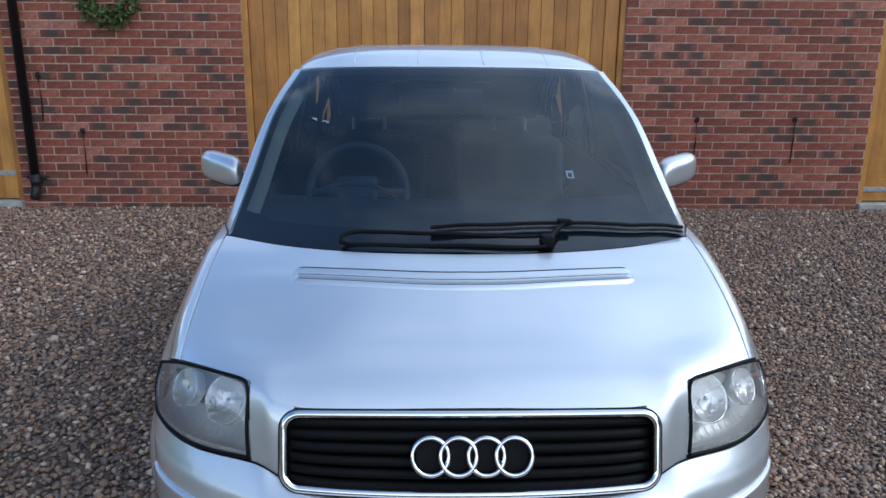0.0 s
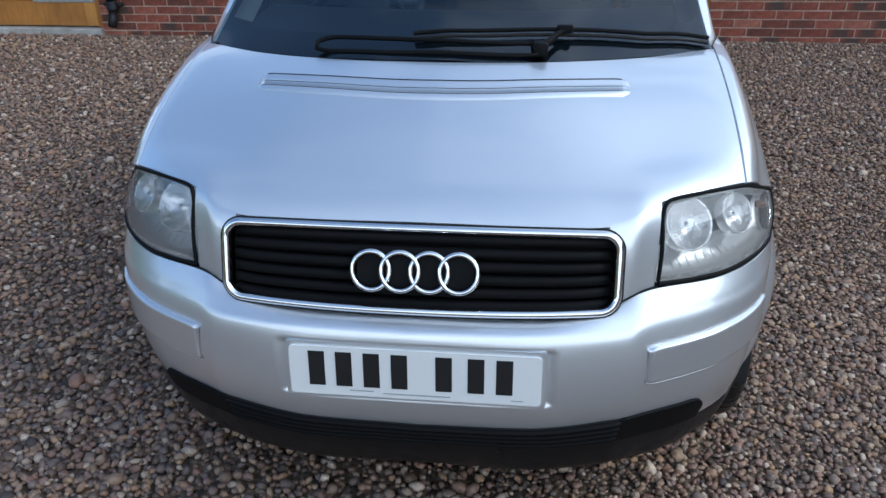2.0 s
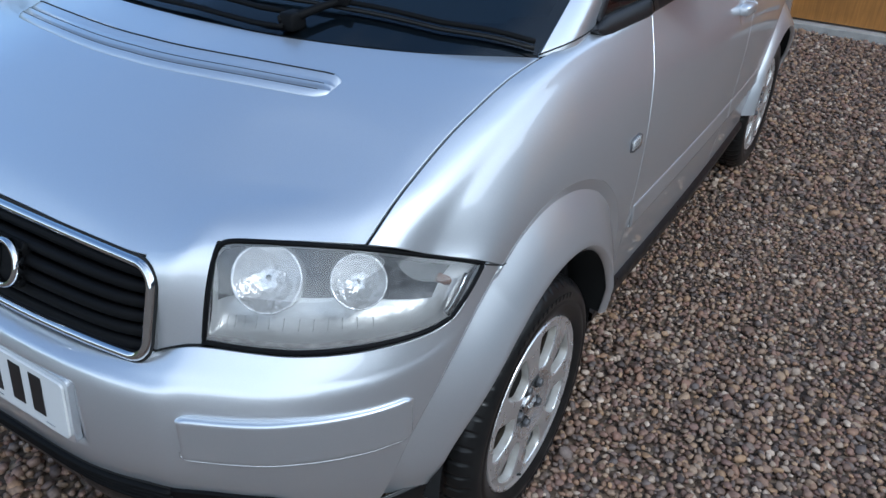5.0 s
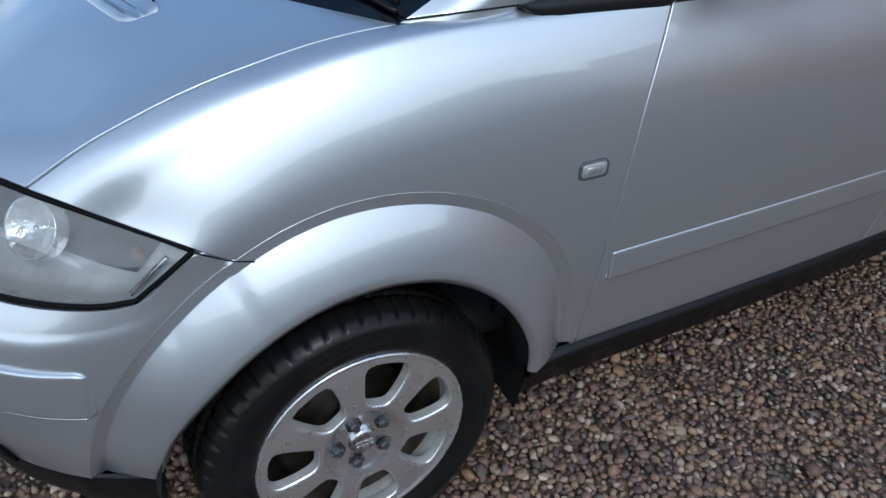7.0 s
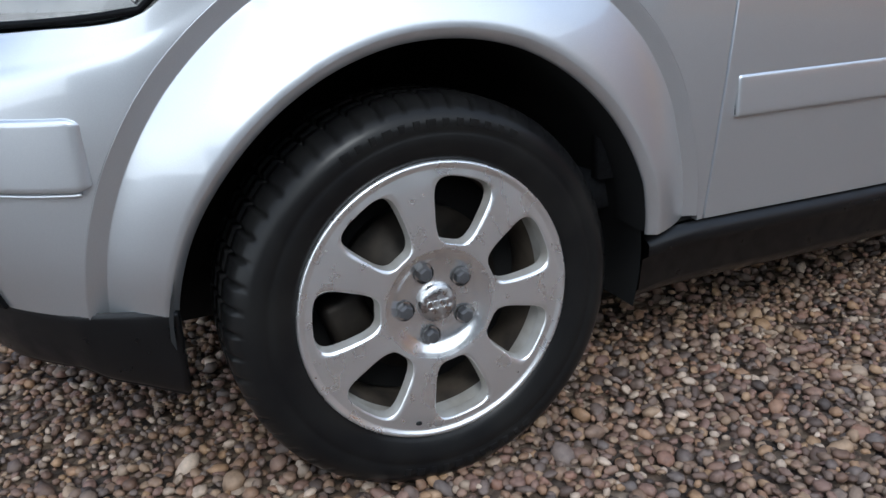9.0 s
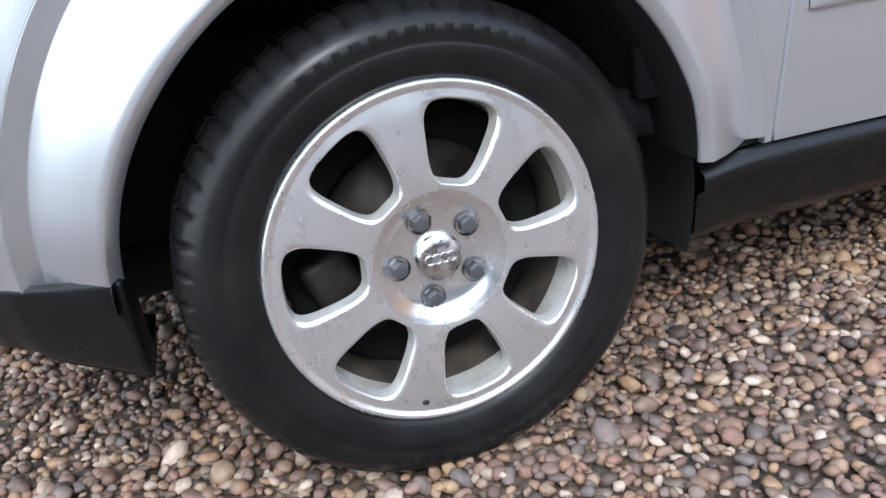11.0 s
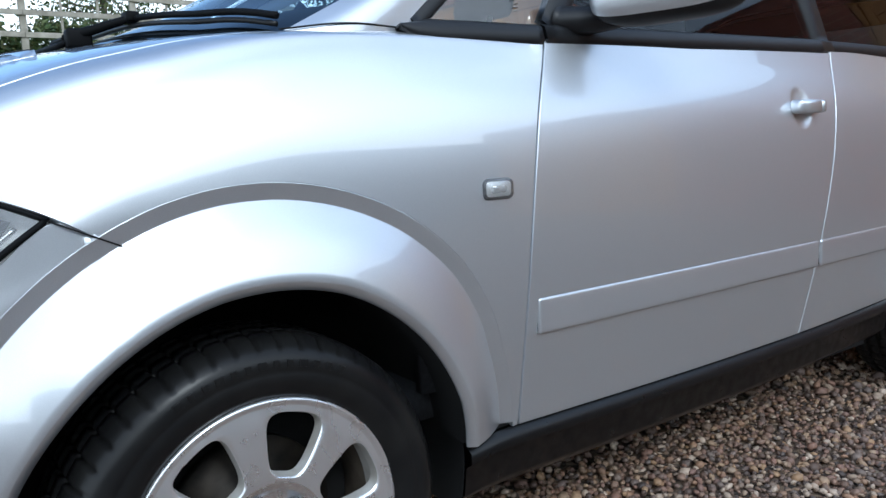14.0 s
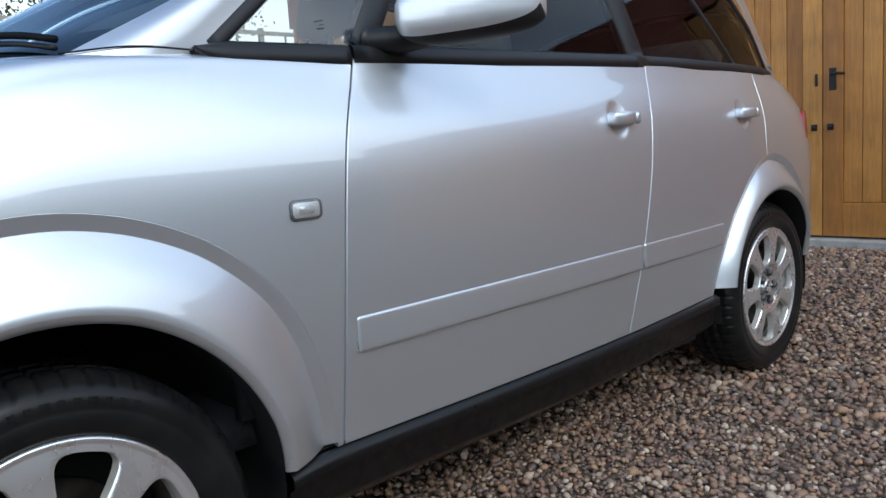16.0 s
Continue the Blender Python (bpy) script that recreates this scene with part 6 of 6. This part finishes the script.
def build_brick_walls():
    rnd = random.Random(3)
    brick_meshes = []
    for w in (BL, 0.1025):
        for k in range(3):
            d = box(-w / 2, w / 2, -.005, .03, -BH / 2, BH / 2, .003)
            rr = random.Random(k)
            V = [(x + rr.uniform(-.0015, .0015), y + rr.uniform(-.001, .001), z + rr.uniform(-.0015, .0015)) for x, y, z in d[0]]
            me = bpy.data.meshes.new("brick")
            me.from_pydata(V, [], d[1])
            me.materials.append(BRICK)
            brick_meshes.append(me)
    for idx, (x0, x1) in enumerate(((PIER_L, DOOR_L), (DOOR_R, PIER_R))):
        wall = part("wall_%d" % (idx + 1), box(x0, x1, WALL_Y, WALL_Y + .22, -.05, 2.76), MORTAR, smooth=False)
        tagged(wall, "weathered red brick wall with pale mortar", "wall", kind="structure")
        joined = []
        for c in range(-1, 36):
            z = 0.03 + (c + .5) * (BH + BJ)
            x = x0 + (0 if c % 2 else -(BL + BJ) / 2)
            while x < x1 - .02:
                a, b = max(x, x0), min(x + BL, x1)
                x += BL + BJ
                w = b - a
                if w < 0.03:
                    continue
                if c < 25:
                    half = w < 0.16
                    me = brick_meshes[(3 if half else 0) + rnd.randrange(3)]
                    ob = bpy.data.objects.new("brick", me)
                    scene.collection.objects.link(ob)
                    ob.location = ((a + b) / 2, WALL_Y + rnd.uniform(-.002, .002), z + rnd.uniform(-.0015, .0015))
                    ob.scale = (w / (0.1025 if half else BL), 1, 1)
                    ob.parent = wall
                else:
                    joined.append(box(a, b, WALL_Y - .005, WALL_Y + .03, z - BH / 2, z + BH / 2))
        part("upper_bricks", merge(*joined), BRICK, wall, smooth=False)["kind"] = "stuff"
    lint = part("lintel", box(-6.2, 6.4, WALL_Y - .004, WALL_Y + .22, 2.32, 2.76), BRICK, smooth=False)
    tagged(lint, "brick lintel over the garage doors", "lintel", kind="structure")
    back = part("wall_back", box(-6.2, 6.4, WALL_Y + .6, WALL_Y + .7, -.05, 2.76), MORTAR, smooth=False)
    tagged(back, "plain inner wall behind the doors", "wall", kind="structure")


def build_door(n, x0, x1, meet, handle):
    d = thing("door_%d" % n, "honey oak boarded garage doors", "garage door", at=((x0 + x1) / 2, WALL_Y, 0))
    tagged(d, kind="structure")
    yf = WALL_Y + .045
    def put(name, dat, m=OAK, parent=d, label="", smooth=False):
        return part(name, dat, m, parent, label, smooth)
    for xa, xb in ((x0, x0 + .055), (x1 - .055, x1)):
        put("jamb", box(xa, xb, yf - .03, yf + .07, .04, 2.32, .004))
    put("threshold", box(x0, x1, WALL_Y - .05, WALL_Y + .12, -.05, .045, .006), CONCRETE, d, "pale concrete threshold")
    leaves = [(x0 + .06, meet - .003), (meet + .003, x1 - .06)] if meet is not None else [(x0 + .06, x1 - .06)]
    for i, (a, b) in enumerate(leaves):
        leaf = put("leaf", box(a + .01, b - .01, yf + .028, yf + .045, .07, 2.30))
        sw = .125
        for xa, xb in ((a, a + sw), (b - sw, b)):
            put("stile", box(xa, xb, yf - .002, yf + .045, .06, 2.30, .004), OAK, leaf)
        put("bottom_rail", box(a + sw + .001, b - sw - .001, yf - .001, yf + .045, .06, .285, .004), OAK, leaf)
        put("top_rail", box(a + sw + .001, b - sw - .001, yf - .001, yf + .045, 2.10, 2.30, .004), OAK, leaf)
        nb = max(1, round((b - a - 2 * sw) / .112))
        w = (b - a - 2 * sw) / nb
        for k in range(nb):
            put("board", box(a + sw + k * w + .0015, a + sw + (k + 1) * w - .0015, yf + .010, yf + .04, .287, 2.098, .005), OAK, leaf)
        # galvanised strap hinge at the foot
        s = 1 if i == 0 and n != 1 else -1
        hx = a if s > 0 else b
        for z in (.30 if n == 1 else .175,):
            put("strap_hinge", merge(box(min(hx - s * .07, hx + s * .62), max(hx - s * .07, hx + s * .62), yf - .012, yf - .003, z - .022, z + .022, .002),
                                     ), GALV, leaf, "galvanised strap hinge")
            put("hinge_pin", tube([(hx - s * .055, yf - .018, z - .13), (hx - s * .055, yf - .018, z + .06)], .013, 10), GALV, leaf)
            for q in (.05, .2, .4, .56):
                put("bolt", ([(p[1] + hx + s * q, yf - .012 - p[0], p[2] + z) for p in lathe([(.0001, .007), (.008, .005), (.010, 0)], 10)[0]], lathe([(.0001, .007), (.008, .005), (.010, 0)], 10)[1]), GALV, leaf)
    if handle:
        hx, hz = meet + .065, 1.108
        lat = put("latch", box(hx - .022, hx + .022, yf - .012, yf - .003, hz - .075, hz + .065, .003), IRON, d, "black iron thumb latch")
        part("lever", tube([(hx, yf - .03, hz + .025), (hx + .04, yf - .045, hz + .028), (hx + .085, yf - .04, hz + .022)], .009, 8), IRON, lat)
        part("keeper", box(meet - .045, meet - .03, yf - .014, yf - .003, hz - .045, hz + .035, .002), IRON, lat)
        for dx in (-.052, .052):
            kn = put("pull_knob", box(meet + dx - .02, meet + dx + .02, yf - .010, yf - .003, .77, .812, .003), IRON, d, "square black iron knob")
            part("knob_boss", ([(p[1] + meet + dx, yf - .010 - p[0], p[2] + .791) for p in lathe([(.0001, .02), (.01, .018), (.013, .008), (.009, 0)], 14)[0]], lathe([(.0001, .02), (.01, .018), (.013, .008), (.009, 0)], 14)[1]), IRON, kn)


build_door(1, PIER_L - 2.3, PIER_L, None, False)
build_door(2, DOOR_L, DOOR_R, -.10, True)
build_door(3, PIER_R, PIER_R + 2.3, None, False)


def build_wall_things():
    p = thing("downpipe", "black plastic rainwater downpipe on the wall", "downpipe", at=(-3.70, WALL_Y, 0))
    part("pipe", tube([(-3.70, WALL_Y - .07, 2.74), (-3.70, WALL_Y - .07, .22)], .040, 14), TRIM, p)
    part("shoe", tube([(-3.70, WALL_Y - .07, .24), (-3.70, WALL_Y - .08, .16), (-3.70, WALL_Y - .13, .09)], .041, 14), TRIM, p)
    for z in (.24, 1.9):
        part("collar", tube([(-3.70, WALL_Y - .07, z), (-3.70, WALL_Y - .07, z + .07)], .048, 14), TRIM, p)
        part("bracket", box(-3.79, -3.61, WALL_Y - .05, WALL_Y - .012, z + .02, z + .05, .004), TRIM, p)
    for x, z in ((-3.24, .70), (2.445, .835), (3.37, .84), (-3.58, 1.20)):
        h = thing("door_stay", "thin black iron door stay hanging on the brickwork", "door stay", "door stays", at=(x, WALL_Y - .02, z))
        part("eye", tube([(x + .016 * math.cos(a), WALL_Y - .025, z + .016 * math.sin(a)) for a in np.linspace(0, 6.283, 13)[:-1]], .005, 6, True), IRON, h)
        part("rod", tube([(x, WALL_Y - .022, z - .01), (x + .004, WALL_Y - .019, z - .2), (x - .002, WALL_Y - .022, z - .40)], .0055, 6), IRON, h)
        part("staple", box(x - .02, x + .02, WALL_Y - .02, WALL_Y - .012, z - .02, z + .03, .003), IRON, h)


build_wall_things()


def leaf_cloud(points, size, rng):
    """Many small bent leaves at the given points."""
    V, F = [], []
    for p in points:
        d = rng.normal(0, 1, 3)
        d /= np.linalg.norm(d)
        e = np.cross(d, rng.normal(0, 1, 3))
        e /= np.linalg.norm(e)
        n = np.cross(d, e)
        L = size * rng.uniform(.6, 1.4)
        b = len(V)
        V += [p, p + d * L * .5 + e * L * .28 + n * L * .08, p + d * L + n * L * -.06, p + d * L * .5 - e * L * .28 + n * L * .08]
        F += [(b, b + 1, b + 2), (b, b + 2, b + 3)]
    return V, F


def build_wreath():
    rng = np.random.default_rng(5)
    w = thing("wreath", "round green leafy wreath hanging on the brick wall", "wreath", at=(-2.87, WALL_Y - .06, 1.93))
    pts = []
    for k in range(1500):
        a = rng.uniform(0, 6.283)
        r = rng.normal(.20, .035)
        pts.append(np.array([-2.87 + r * math.sin(a), WALL_Y - .06 + rng.normal(0, .025), 1.90 + r * math.cos(a)]))
    part("foliage", leaf_cloud(pts, .055, rng), LEAF, w, smooth=False)
    part("hoop", tube([(-2.87 + .19 * math.sin(a), WALL_Y - .045, 1.90 + .19 * math.cos(a)) for a in np.linspace(0, 6.283, 33)[:-1]], .012, 6, True), BARK, w)
    for k in range(9):
        a = k * .7
        c = (-2.87 + .2 * math.sin(a), WALL_Y - .10, 1.90 + .2 * math.cos(a))
        s = bmesh.new()
        bmesh.ops.create_icosphere(s, subdivisions=1, radius=.012)
        d = unpack(s)
        part("berry", ([(p[0] + c[0], p[1] + c[1], p[2] + c[2]) for p in d[0]], d[1]), REDLENS, w, "red berry")


build_wreath()


# ---- fence and trees beyond the courtyard ----
def build_fence():
    f = thing("fence", "weathered grey post and rail fence on the bank", "fence", at=(-13.2, 0, 2.3))
    X = -13.2
    zb = float(lawn_height(X))
    for k in range(16):
        y = -10 + 1.8 * k
        part("post", box(X - .05, X + .05, y - .055, y + .055, zb - .3, zb + 1.22, .01), FENCEWOOD, f, smooth=False)
        for z in (.42, .78, 1.12):
            dz = random.uniform(-.015, .015)
            part("rail", box(X + .05, X + .085, y + .003, y + 1.797, zb + z - .045 + dz, zb + z + .045 + dz, .006), FENCEWOOD, f, smooth=False)
        for q in (.6, 1.2):
            part("dropper", box(X + .015, X + .048, y + q - .02, y + q + .02, zb - .1, zb + 1.14, .004), FENCEWOOD, f, smooth=False)


build_fence()


def build_tree(x, y, h, seed, spread=1.6, low=0.25, count=2600, leaf=.10):
    rng = np.random.default_rng(seed)
    z0 = float(lawn_height(x))
    t = thing("tree", "leafy green and yellowing tree behind the fence", "tree", "trees behind the fence", at=(x, y, z0))
    base = Vector((x, y, z0 - .1))
    data = [tube([base, base + Vector((.05, .02, h * .3)), base + Vector((-.05, .08, h * .7)), base + Vector((0, 0, h * .92))], [.13, .10, .06, .015], 8)]
    tips = []
    for k in range(14):
        a, zz = rng.uniform(0, 6.283), rng.uniform(low, .85) * h
        L = spread * rng.uniform(.5, 1.0) * (1.1 - .5 * zz / h)
        p0 = base + Vector((0, 0, zz))
        p2 = p0 + Vector((math.cos(a) * L, math.sin(a) * L, L * rng.uniform(.15, .6)))
        p1 = (p0 + p2) / 2 + Vector((0, 0, -.05))
        data.append(tube([p0, p1, p2], [.04, .025, .008], 6))
        tips += [p1, p2, p2, (p1 + p2) / 2]
    tips.append(base + Vector((0, 0, h * .95)))
    part("trunk", merge(*data), BARK, t)
    pts = [np.array(tips[rng.integers(len(tips))]) + rng.normal(0, spread * .24, 3) for _ in range(count)]
    part("crown", leaf_cloud(pts, leaf, rng), LEAF, t, smooth=False)


for i, (x, y, h) in enumerate(((-16.5, 0.2, 2.9), (-17.5, 4.9, 2.6), (-16.6, 7.4, 3.0), (-18, 10.8, 3.6), (-17, -5.0, 3.2))):
    build_tree(x, y, h, 20 + i)


def build_hedge():
    rng = np.random.default_rng(11)
    pts = []
    for _ in range(26000):
        y = rng.uniform(-8, 16)
        top = .80 + .55 * noise.noise(Vector((y * .6, 0, 3))) + .25 * noise.noise(Vector((y * 2, 5, 1)))
        pts.append(np.array([-14.7 + rng.normal(0, .34), y, 2.40 + rng.uniform(0, 1) ** .9 * max(.3, top)]))
    h = part("hedge", leaf_cloud(pts, .125, rng), LEAF, smooth=False)
    tagged(h, "straggling hedge of small leaves behind the fence", "hedge", kind="stuff")


build_hedge()
build_brick_walls()
# added out of view: its top makes the reflection edge along the car's side
tagged(part("wall_east", box(13.0, 13.25, -14, 20, -.05, 4.2), UNSEEN_DARK, smooth=False), "plain dark wall out of view, added for the reflection on the car side", "wall", kind="structure")
